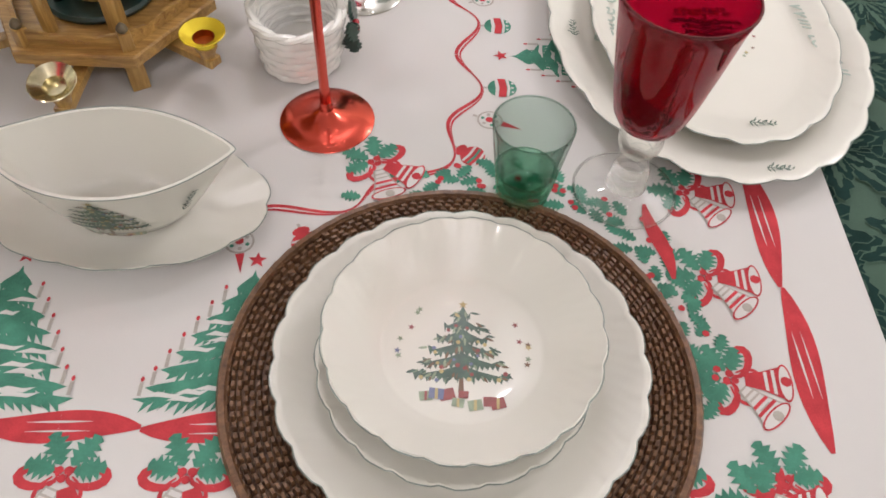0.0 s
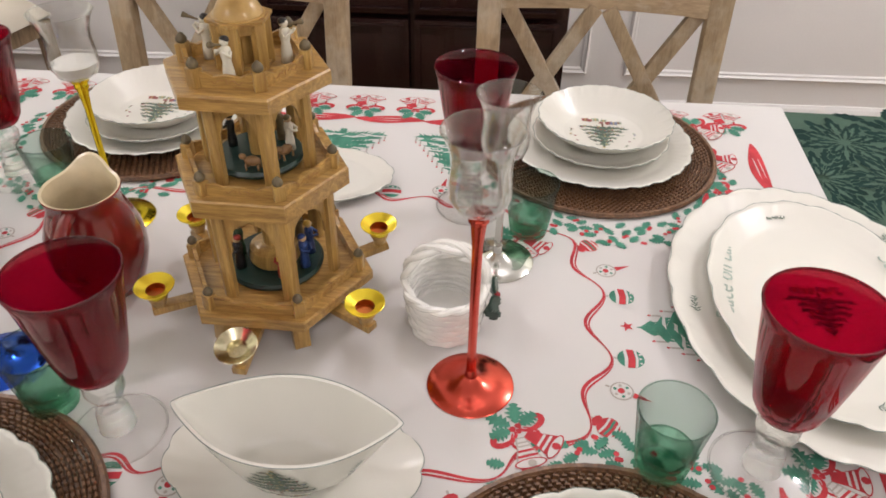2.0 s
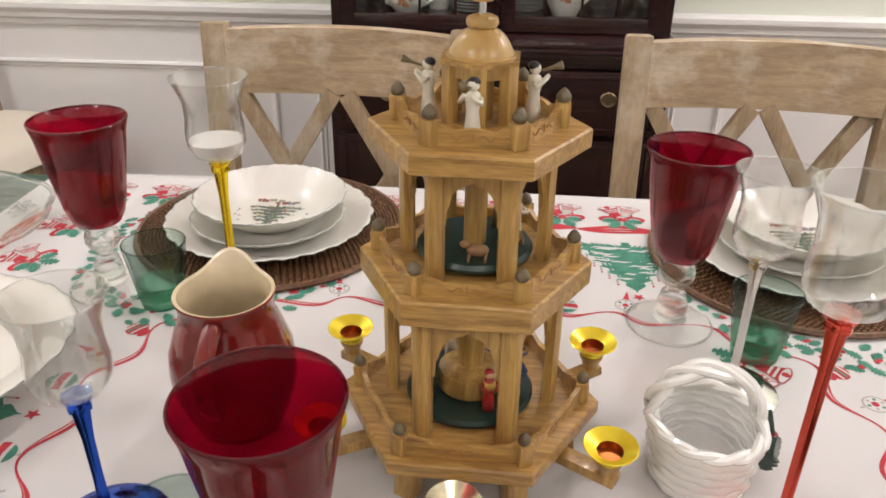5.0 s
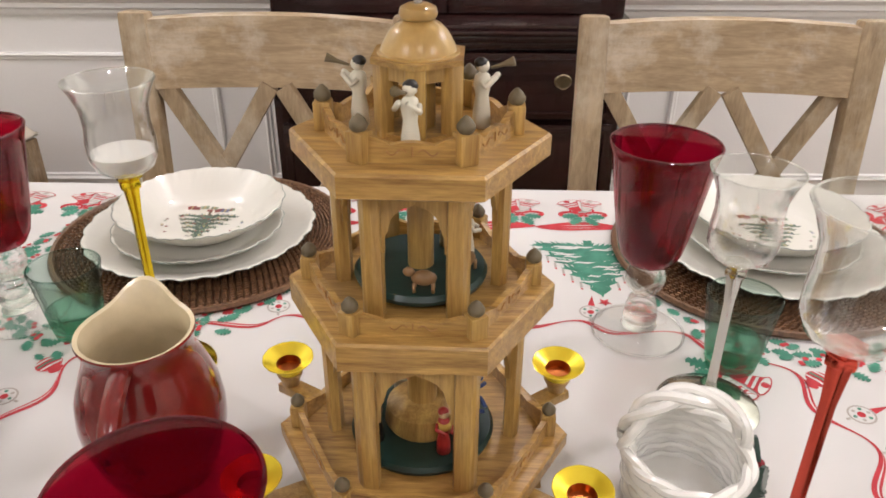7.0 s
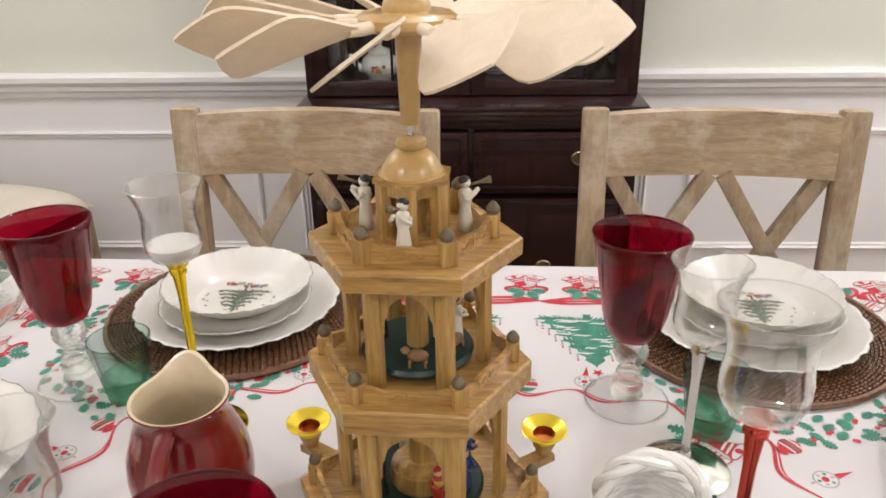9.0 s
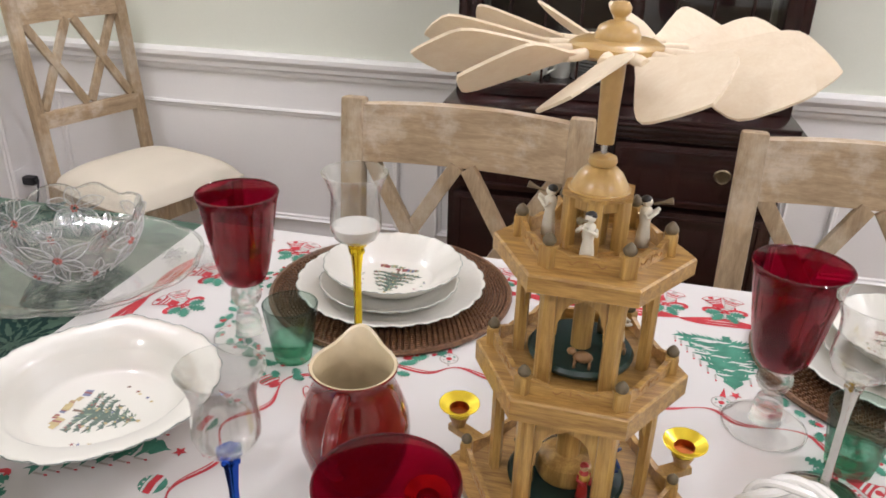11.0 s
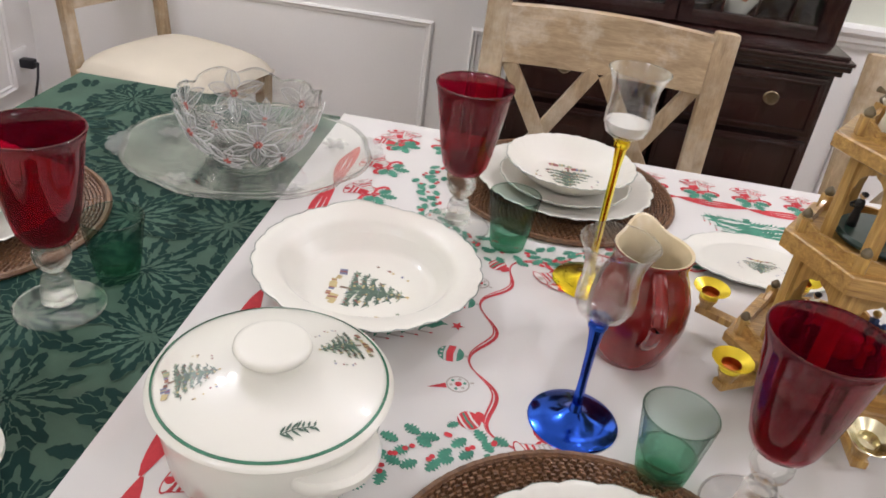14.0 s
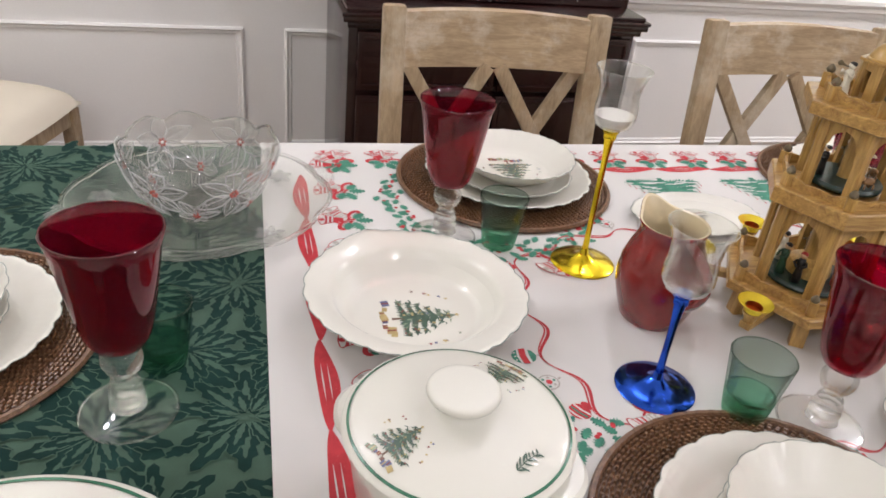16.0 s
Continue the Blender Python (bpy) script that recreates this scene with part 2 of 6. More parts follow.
MAHOGANY = timber("dark_mahogany", (0.010, 0.0034, 0.0034), (0.030, 0.0088, 0.0075), (1, 6, 6), 8, 0.24, coat=0.4)
DARK_INSIDE = plain("cabinet_interior", (0.018, 0.010, 0.010), 0.6)
BRASS = plain("aged_brass", (0.20, 0.155, 0.095), 0.38, 1.0, vary=0.25, scale=40)
RUBY = thin_glass("ruby_glass", (0.635, 0.058, 0.160), 0.03, 0.8)
nt = RUBY.node_tree
body = put(nt, "ShaderNodeBsdfDiffuse", Roughness=0.5)
body.inputs["Color"].default_value = (0.27, 0.014, 0.042, 1)
cloud = nt.nodes.new("ShaderNodeMixShader")
cloud.inputs[0].default_value = 0.10
last = nt.nodes["Material Output"].inputs[0].links[0].from_socket
nt.links.new(last, cloud.inputs[1])
nt.links.new(body.outputs[0], cloud.inputs[2])
nt.links.new(cloud.outputs[0], nt.nodes["Material Output"].inputs[0])
GREEN_GLASS = thin_glass("green_glass", (0.80, 0.88, 0.845), 0.03, 0.35)
GREEN_DEEP = solid_glass("green_glass_thick", (0.62, 0.83, 0.73), 0.5)
CLEAR = thin_glass("clear_glass", (0.938, 0.938, 0.932), 0.02, 1.0, 2.2, 0.80)
CRYSTAL = solid_glass("clear_thick_glass", (0.99, 0.99, 0.985), 0.40)
TURNED = timber("turned_varnished_lime", (0.47, 0.29, 0.095), (0.58, 0.38, 0.135), (3, 3, 2), 14, 0.28, coat=0.4)
CLEAR_FOOT = thin_glass("clear_foot_glass", (0.988, 0.988, 0.985), 0.02)
CHROME_RED = plain("red_metallic_coat", (0.70, 0.105, 0.072), 0.18, 1.0, vary=0.1, scale=20, bump=0.004)
CHROME_BLUE = plain("blue_metallic_coat", (0.028, 0.10, 0.58), 0.14, 1.0, vary=0.15, scale=20, bump=0.004)
CHROME_YELLOW = plain("yellow_metallic_coat", (0.86, 0.64, 0.03), 0.16, 1.0, vary=0.12, scale=20, bump=0.004)
CHROME_SILVER = plain("silver_metallic_coat", (0.62, 0.62, 0.58), 0.13, 1.0, vary=0.1, scale=20, bump=0.004)
RED_GLAZE = plain("red_stoneware_glaze", (0.19, 0.010, 0.009), 0.14, vary=0.35, scale=9, fine=50, bump=0.04, coat=0.5)
BEIGE_GLAZE = plain("beige_stoneware_glaze", (0.62, 0.52, 0.34), 0.25, vary=0.1, scale=20)
WAX = plain("white_candle_wax", (0.85, 0.83, 0.78), 0.5, vary=0.03)
P_RED = plain("red_print", (0.47, 0.045, 0.055), 0.8, vary=0.24, scale=60, fine=900, bump=0.2, depth=0.0002, spec=0.2)
P_GREEN = plain("green_print", (0.065, 0.225, 0.155), 0.8, vary=0.3, scale=60, fine=900, bump=0.2, depth=0.0002, spec=0.2)
P_GREY = plain("grey_print", (0.40, 0.37, 0.33), 0.85, vary=0.15, scale=80, fine=900, bump=0.2, depth=0.0002, spec=0.2)
P_WHITE = plain("white_print", (0.625, 0.61, 0.585), 0.85, vary=0.02, scale=5, fine=900, bump=0.2, depth=0.0002, spec=0.2)

# ---- room ----
X0, X1, Y0, Y1, H = -2.30, 2.30, -1.70, 2.85, 2.45


def solid(name, lo, hi, material, kind="structure", label="", category="", bevel=0.0):
    c = [(a + b) / 2 for a, b in zip(lo, hi)]
    ob = part(name, box(*[b - a for a, b in zip(lo, hi)], (0, 0, 0), bevel), material, smooth=bevel > 0)
    ob.location = c
    return tagged(ob, label, category, kind=kind)


solid("floor", (X0 - 0.1, Y0 - 0.1, -0.06), (X1 + 0.1, Y1 + 0.1, 0.0), FLOOR_WOOD, label="brown oak strip floor", category="floor")
solid("ceiling", (X0 - 0.1, Y0 - 0.1, H), (X1 + 0.1, Y1 + 0.1, H + 0.06), CEILING, label="plain white painted ceiling", category="ceiling")
for nm, lo, hi in (("wall_north", (X0, Y1, 0), (X1, Y1 + 0.12, H)), ("wall_west", (X0 - 0.12, Y0, 0), (X0, Y1, H)),
                   ("wall_east", (X1, Y0, 0), (X1 + 0.12, Y1, H)), ("wall_south", (X0, Y0 - 0.12, 0), (X1, Y0, H))):
    solid(nm, lo, hi, WALL_GREEN, label="pale green wall above white wainscot", category="wall")


def extrude_profile(name, profile, length, material, m, label, category):
    """A moulding: profile of (out, z), run along local x."""
    bm = bmesh.new()
    a = [bm.verts.new((0, -o, z)) for o, z in profile]
    b = [bm.verts.new((length, -o, z)) for o, z in profile]
    n = len(profile)
    for i in range(n):
        bm.faces.new((a[i], b[i], b[(i + 1) % n], a[(i + 1) % n]))
    bm.faces.new(a)
    bm.faces.new(b[::-1])
    ob = part(name, bm, material, smooth=False)
    ob.matrix_basis = m
    return tagged(ob, label, category, kind="structure")


WAINS = [(0, 0.02), (0.012, 0.02), (0.012, 0.722), (0, 0.722)]
RAIL = [(0, 0.716), (0.018, 0.716), (0.022, 0.723), (0.022, 0.733), (0.034, 0.741), (0.034, 0.753), (0.046, 0.767), (0.046, 0.781), (0.030, 0.787), (0, 0.787)]
BASE = [(0, 0.0), (0.028, 0.0), (0.028, 0.125), (0.022, 0.140), (0.016, 0.150), (0, 0.150)]
SIDES = (("north", X1 - X0, pose(X0, Y1, 0)), ("west", Y1 - Y0, pose(X0, Y0, 0, 0, 0, 90)), ("east", Y1 - Y0, pose(X1, Y1, 0, 0, 0, -90)), ("south", X1 - X0, pose(X1, Y0, 0, 0, 0, 180)))
for nm, ln, m in SIDES:
    extrude_profile("wainscot_" + nm, WAINS, ln, WHITE_PAINT, m, "white painted flat wainscot panelling", "wainscot")
    extrude_profile("chair_rail_" + nm, RAIL, ln, WHITE_PAINT, m, "white painted moulded chair rail", "chair rail")
    extrude_profile("baseboard_" + nm, BASE, ln, WHITE_PAINT, m, "white painted baseboard", "baseboard")


def panel_frame(x0, x1, z0, z1, m, w=0.022):
    bm = bmesh.new()
    loops = []
    for inset, out in ((0, 0.012), (0.0, 0.020), (0.006, 0.024), (0.012, 0.018), (w - 0.004, 0.018), (w, 0.012)):
        loops.append([bm.verts.new((x, -out, z)) for x, z in ((x0 + inset, z0 + inset), (x1 - inset, z0 + inset), (x1 - inset, z1 - inset), (x0 + inset, z1 - inset))])
    for a, b in zip(loops, loops[1:]):
        for i in range(4):
            bm.faces.new((a[i], a[(i + 1) % 4], b[(i + 1) % 4], b[i]))
    ob = part("panel_trim", bm, WHITE_PAINT, smooth=False)
    ob.matrix_basis = m
    tagged(ob, "white picture-frame moulding on the wainscot", "trim", kind="structure")


for x0, x1 in ((-2.17, -0.972), (-0.852, 0.19), (0.308, 1.30), (1.42, 2.18)):
    panel_frame(x0, x1, 0.235, 0.616, pose(0, Y1, 0))
for x0, x1 in ((0.10, 1.3), (1.42, 2.80), (2.92, 4.40)):
    panel_frame(x0, x1, 0.235, 0.616, pose(X0, Y0, 0, 0, 0, 90))

# louvred cover on the west wall
shut = thing("wall_shutter", X0 + 0.013, 2.08, 0.41, "white louvred shutter panel fixed to the wall", "shutter")
part("frame", box(0.05, 0.46, 0.62, (0.025, 0, 0.31), 0.004), WHITE_PAINT, shut)
for k in range(6):
    part("slat", box(0.012, 0.42, 0.085, (0.054, 0, 0.10 + 0.09 * k), 0.003, m=Euler((0, radians(7), 0)).to_matrix().to_4x4()), WHITE_PAINT, shut)

# plug and cable by the corner
plug = thing("power_plug", X0 + 0.013, 2.74, 0.25, "dark cable plugged into a white wall socket", "plug")
part("socket_plate", box(0.008, 0.075, 0.115, (0.004, 0, 0.05), 0.002), WHITE_PAINT, plug)
BLACK_RUBBER = plain("black_rubber", (0.012, 0.012, 0.016), 0.5)
part("plug_body", box(0.045, 0.030, 0.030, (0.030, 0.0, 0.065), 0.006), BLACK_RUBBER, plug)
part("cable", tube([(0.05, 0.0, 0.065), (0.07, -0.01, 0.075), (0.075, -0.03, 0.03), (0.05, -0.05, -0.10), (0.03, -0.06, -0.2), (0.03, -0.08, -0.243)], 0.004, 8), BLACK_RUBBER, plug)

# ---- dining table ----
TW, TE, TS, TN = -1.437, 0.715, 0.615, 1.622
TILTZ = -1.8
table = thing("dining_table", CX, CY, 0, "long wooden dining table under two cloths", "table", turn=TILTZ)
part("tabletop", box(TE - TW, TN - TS, 0.032, (0, 0, TOP - 0.0205), 0.005), CHAIR_RAIL, table)
for sx in (-1, 1):
    for sy in (-1, 1):
        part("leg", box(0.075, 0.075, TOP - 0.038, (sx * 0.94, sy * 0.40, (TOP - 0.038) / 2), 0.006), CHAIR_WOOD, table)
for sy in (-1, 1):
    part("apron", box(1.78, 0.025, 0.09, (0, sy * 0.42, TOP - 0.083), 0.003), CHAIR_WOOD, table)


def cloth_mesh(west, east, south, north, z, drop, flare, rng, skew=0.0):
    """A cloth lying on the table with hanging sides, softly folded."""
    bm = bmesh.new()
    nx, ny, nd = 72, 40, 8
    us = [west + (east - west) * i / nx for i in range(nx + 1)]
    vs = [south + (north - south) * j / ny for j in range(ny + 1)]
    grid = [[bm.verts.new((u + (skew * (v - south) / (north - south) if u == east else 0), v, z)) for v in vs] for u in us]
    for i in range(nx):
        for j in range(ny):
            bm.faces.new((grid[i][j], grid[i + 1][j], grid[i + 1][j + 1], grid[i][j + 1]))

    def hang(edge, out, phase):
        prev = edge
        for k in range(1, nd + 1):
            t = k / nd
            row = []
            for i, v in enumerate(edge):
                wave = 0.012 * t * math.sin(i * 0.55 + phase) + 0.008 * t * math.sin(i * 1.3 + phase * 2)
                off = 0.006 * min(1, 2.5 * t) + flare * t + wave * (0.5 if out[1] else 0.5) + (0.008 * t if t > 0 else 0)
                off = max(off, 0.005)
                row.append(bm.verts.new((v.co.x + out[0] * off, v.co.y + out[1] * off, z - 0.003 * (1 if k else 0) - drop * t)))
            for i in range(len(edge) - 1):
                bm.faces.new((prev[i], prev[i + 1], row[i + 1], row[i]))
            prev = row

    return bm, grid, hang


hx_, hy_ = (TE - TW) / 2, (TN - TS) / 2
gcl = thing("green_tablecloth", CX, CY, 0, "dark green poinsettia damask tablecloth on the table", "tablecloth", turn=TILTZ)
bm, grid, hang = cloth_mesh(-hx_ - 0.003, hx_ + 0.003, -hy_ - 0.003, hy_ + 0.003, TOP - 0.0035, 0.26, 0.01, random)
hang([c[-1] for c in grid], (0, 1), 0.3)
hang([c[0] for c in grid], (0, -1), 1.3)
hang(grid[0], (-1, 0), 2.1)
hang(grid[-1], (1, 0), 0.7)
part("cloth", bm, GREEN_CLOTH, gcl)

wcl = thing("white_tablecloth", CX, CY, 0, "white cotton tablecloth printed with christmas trees and bells", "tablecloth", turn=TILTZ)
bm, grid, hang = cloth_mesh(-0.626, 0.624, -hy_ - 0.010, hy_ + 0.010, TOP, 0.20, 0.012, random, 0.03)
hang([c[-1] for c in grid], (0, 1), 0.3)
hang([c[0] for c in grid], (0, -1), 1.3)
part("cloth", bm, LINEN, wcl)


# ---- chairs ----
def chair(x, y, turn, label):
    """X-back dining chair; origin on the floor under the seat's middle, back towards +y."""
    c = thing("dining_chair", x, y, 0, label, "chair", "dining chairs", turn=turn)
    w, yb, yt = 0.354, 0.205, 0.265

    def on_back(z):
        return yb + (yt - yb) * max(0, z - 0.45) / 0.5

    for s in (-1, 1):
        part("back_post", beam((s * w / 2, on_back(0.40), 0.40), (s * w / 2 * 1.015, on_back(0.945), 0.945), 0.038, 0.030, 0.006), CHAIR_WOOD, c)
        part("leg", beam((s * w / 2, yb + 0.05, 0), (s * w / 2, on_back(0.40), 0.41), 0.040, 0.032, 0.005), CHAIR_WOOD, c)
        part("leg", beam((s * 0.195, -0.185, 0), (s * 0.195, -0.185, 0.42), 0.040, 0.040, 0.005), CHAIR_WOOD, c)
        part("seat_rail", box(0.022, 0.36, 0.055, (s * 0.195, 0.005, 0.405), 0.003), CHAIR_WOOD, c)
    # bowed top rail
    bm = bmesh.new()
    prev = None
    for k in range(13):
        u = -1 + k / 6
        xx, bow = u * (w / 2 - 0.016), 0.018 * (1 - u * u)
        ring = []
        for dz, dy in ((0.848, -0.010), (0.848, 0.012), (0.936 + 0.004 * (1 - u * u), 0.012), (0.936 + 0.004 * (1 - u * u), -0.010)):
            ring.append(bm.verts.new((xx, on_back(dz) + dy + bow, dz)))
        if prev:
            for i in range(4):
                bm.faces.new((prev[i], prev[(i + 1) % 4], ring[(i + 1) % 4], ring[i]))
        else:
            bm.faces.new(ring)
        prev = ring
    bm.faces.new(prev[::-1])
    part("top_rail", bm, CHAIR_RAIL, c)
    part("lower_rail", beam((-w / 2, on_back(0.60), 0.60), (w / 2, on_back(0.60), 0.60), 0.045, 0.020, 0.003, facing=(0, 1, 0)), CHAIR_RAIL, c)
    zl, zh = 0.625, 0.85
    for a, b, off in ((-0.152, -0.01, 0.003), (-0.01, -0.152, -0.003), (0.01, 0.152, 0.003), (0.152, 0.01, -0.003)):
        part("cross_slat", beam((a, on_back(zl) + off, zl), (b, on_back(zh) + off + 0.008, zh), 0.024, 0.016, 0.002), CHAIR_WOOD, c)
    part("front_rail", box(0.36, 0.022, 0.055, (0, -0.185, 0.405), 0.003), CHAIR_WOOD, c)
    part("back_rail", box(0.36, 0.022, 0.055, (0, yb, 0.405), 0.003), CHAIR_WOOD, c)
    bm = bmesh.new()
    n = 20
    rows = []
    for i in range(n + 1):
        row = []
        for j in range(n + 1):
            u, v = -1 + 2 * i / n, -1 + 2 * j / n
            su = u * math.sqrt(1 - 0.12 * v * v)
            sv = v * math.sqrt(1 - 0.12 * u * u)
            hgt = 0.058 * (1 - abs(u) ** 4) ** 0.5 * (1 - abs(v) ** 4) ** 0.5
            wide = 0.232 - 0.018 * (v + 1) / 2
            row.append(bm.verts.new((su * wide, 0.0 + sv * 0.215 - 0.012, 0.433 + hgt)))
        rows.append(row)
    for i in range(n):
        for j in range(n):
            bm.faces.new((rows[i][j], rows[i + 1][j], rows[i + 1][j + 1], rows[i][j + 1]))
    lowr = [bm.verts.new((v.co.x, v.co.y, 0.428)) for v in (rows[0][0], rows[-1][0], rows[-1][-1], rows[0][-1])]
    bm.faces.new(lowr)
    part("seat", bm, SEAT_FABRIC, c, "cream upholstered padded seat")
    return c


west_chair = chair(-0.586, 1.476, -3.2, "weathered oak x-back dining chair with whitewashed wear, under the table")
east_chair = chair(0.017, 1.472, -3.2, "weathered oak x-back dining chair with scuffed rail, under the table")
west_chair.scale = (1.0, 1.0, 1.015)
east_chair.scale = (1.0, 1.0, 1.012)
corner_chair = chair(-1.660, 2.515, 70, "weathered oak x-back dining chair with cream seat, standing in the corner")
corner_chair.scale = (0.93, 0.93, 1.055)

# ---- china hutch ----
hut = thing("china_hutch", -0.332, 2.509, 0, "dark mahogany china hutch with glazed doors and drawers", "hutch")
hut.scale = (0.985, 1.0, 1.045)
HB, HF = 0.330, -0.125      # back and front of the base
part("base", box(0.80, HB - HF - 0.02, 0.66, (0, (HB + HF) / 2 + 0.01, 0.385), 0.003), MAHOGANY, hut)
part("plinth", box(0.82, HB - HF, 0.06, (0, (HB + HF) / 2, 0.03), 0.004), MAHOGANY, hut)
for z, g, hgt in ((0.722, 0.004, 0.014), (0.737, 0.016, 0.014), (0.749, 0.020, 0.010), (0.759, 0.008, 0.010)):
    part("cornice", box(0.805 + 2 * g, HB - HF + g, hgt, (0, (HB + HF) / 2 - g / 2, z), 0.003), MAHOGANY, hut)
for z0, z1, off, dz in ((0.565, 0.708, 0.065, 0.012), (0.33, 0.552, -0.01, -0.06), (0.085, 0.318, -0.01, 0.0)):
    for k in range(2):
        wd = 0.385
        xc = (k - 0.5) * wd
        d = part("drawer", box(wd - 0.012, 0.018, z1 - z0, (xc, HF - 0.002, (z0 + z1) / 2), 0.004), MAHOGANY, hut)
        fr = bmesh.new()
        for sz in (-1, 1):
            box(wd - 0.04, 0.006, 0.006, (xc, HF - 0.013, (z0 + z1) / 2 + sz * ((z1 - z0) / 2 - 0.014)), 0.001, fr)
        for sx in (-1, 1):
            box(0.006, 0.006, z1 - z0 - 0.034, (xc + sx * (wd / 2 - 0.021), HF - 0.013, (z0 + z1) / 2), 0.001, fr)
        part("bead", fr, MAHOGANY, d)
        pb = bmesh.new()
        px, pz = xc + (off if k else -off), (z0 + z1) / 2 + dz
        lathe([(0, 0.004), (0.017, 0.004), (0.020, 0.001), (0.020, 0)], 20, bm=pb)
        bmesh.ops.transform(pb, matrix=Matrix.Translation((px, HF - 0.011, pz)) @ Euler((radians(90), 0, 0)).to_matrix().to_4x4() @ Matrix.Diagonal((1, 0.8, 1, 1)), verts=pb.verts)
        tube([(px + 0.014 * math.cos(a), HF - 0.017 - 0.002 * math.sin(a), pz - 0.002 - 0.012 * abs(math.sin(a))) for a in [math.pi * i / 10 for i in range(11)]], 0.0016, 6, pb)
        part("pull", pb, BRASS, d, "oval brass drawer pull")
# glazed upper part
UF, UW, UZ0, UZ1 = -0.030, 0.805, 0.764, 2.02
for s in (-1, 1):
    part("side", box(0.022, HB - UF, UZ1 - UZ0, (s * (UW / 2 - 0.011), (HB + UF) / 2, (UZ0 + UZ1) / 2), 0.002), MAHOGANY, hut)
part("back", box(UW - 0.05, 0.012, UZ1 - UZ0, (0, HB - 0.007, (UZ0 + UZ1) / 2)), DARK_INSIDE, hut, smooth=False)
part("top", box(UW + 0.05, HB - UF + 0.03, 0.05, (0, (HB + UF) / 2, UZ1 + 0.025), 0.006), MAHOGANY, hut)
for z in (0.785, 1.08, 1.38, 1.68):
    part("shelf", box(UW - 0.05, HB - UF - 0.04, 0.016, (0, (HB + UF) / 2 + 0.012, z), 0.002), MAHOGANY, hut)
GLASS_PANE = thin_glass("cabinet_pane", (0.97, 0.98, 0.97), 0.01)
for s in (-1, 1):
    dw, dz0, dz1 = UW / 2 - 0.024, UZ0 + 0.003, UZ1 - 0.004
    xc = s * (dw / 2 + 0.0015)
    bmd = bmesh.new()
    for sx in (-1, 1):
        box(0.034, 0.022, dz1 - dz0, (xc + sx * (dw / 2 - 0.017), UF + 0.009, (dz0 + dz1) / 2), 0.003, bmd)
    for z in (dz0 + 0.017, dz1 - 0.017):
        box(dw - 0.066, 0.022, 0.034, (xc, UF + 0.009, z), 0.003, bmd)
    d = part("door", bmd, MAHOGANY, hut)
    part("pane", box(dw - 0.068, 0.003, dz1 - dz0 - 0.066, (xc, UF + 0.012, (dz0 + dz1) / 2)), GLASS_PANE, d, smooth=False)
    for gx in (-1, 0, 1):
        part("muntin", box(0.006, 0.010, dz1 - dz0 - 0.066, (xc + gx * 0.085, UF + 0.006, (dz0 + dz1) / 2), 0.001), MAHOGANY, d)
    for gz in (1.02, 1.27, 1.52, 1.77):
        part("muntin", box(dw - 0.066, 0.010, 0.006, (xc, UF + 0.008, gz), 0.001), MAHOGANY, d)


# ---- printed decoration: flat shapes from 2D outlines ----
def star2(cx, cy, r, turn=0.0, inner=0.42):
    return [(cx + (r if k % 2 == 0 else r * inner) * math.sin(turn + k * math.pi / 5), cy + (r if k % 2 == 0 else r * inner) * math.cos(turn + k * math.pi / 5)) for k in range(10)]


def disc2(cx, cy, r, n=10, sx=1.0, sy=1.0):
    return [(cx + r * sx * math.cos(2 * math.pi * k / n), cy + r * sy * math.sin(2 * math.pi * k / n)) for k in range(n)]


def move2(pts, x=0.0, y=0.0, turn=0.0, s=1.0):
    c, d = math.cos(turn), math.sin(turn)
    return [(x + s * (c * px - d * py), y + s * (d * px + c * py)) for px, py in pts]


def leaf2(x, y, turn, length, wide, rng=None):
    """A plain pointed leaf from its stalk."""
    pts = [(0, 0), (length * 0.25, wide * 0.42), (length * 0.6, wide * 0.45), (length, 0), (length * 0.6, -wide * 0.45), (length * 0.25, -wide * 0.42)]
    return move2(pts, x, y, turn)


def holly2(x, y, turn, length, wide):
    """A spiny holly leaf from its stalk."""
    pts = [(0, 0)]
    for k in range(1, 10):
        t = k / 10
        w = wide / 2 * math.sin(math.pi * t) ** 0.6
        pts.append((length * (t + (0.03 if k % 2 else -0.01)), w * (1.25 if k % 2 else 0.55)))
    pts.append((length, 0))
    pts += [(px, -py) for px, py in reversed(pts[1:-1])]
    return move2(pts, x, y, turn)


def strip2(path, width):
    """A band along a path; width is a function of 0..1."""
    n = len(path)
    left, right = [], []
    for k, (x, y) in enumerate(path):
        a, b = path[max(k - 1, 0)], path[min(k + 1, n - 1)]
        dx, dy = b[0] - a[0], b[1] - a[1]
        l = math.hypot(dx, dy) or 1
        w = width(k / (n - 1)) / 2
        left.append((x - dy / l * w, y + dx / l * w))
        right.append((x + dy / l * w, y - dx / l * w))
    return [[left[k], left[k + 1], right[k + 1], right[k]] for k in range(n - 1)]


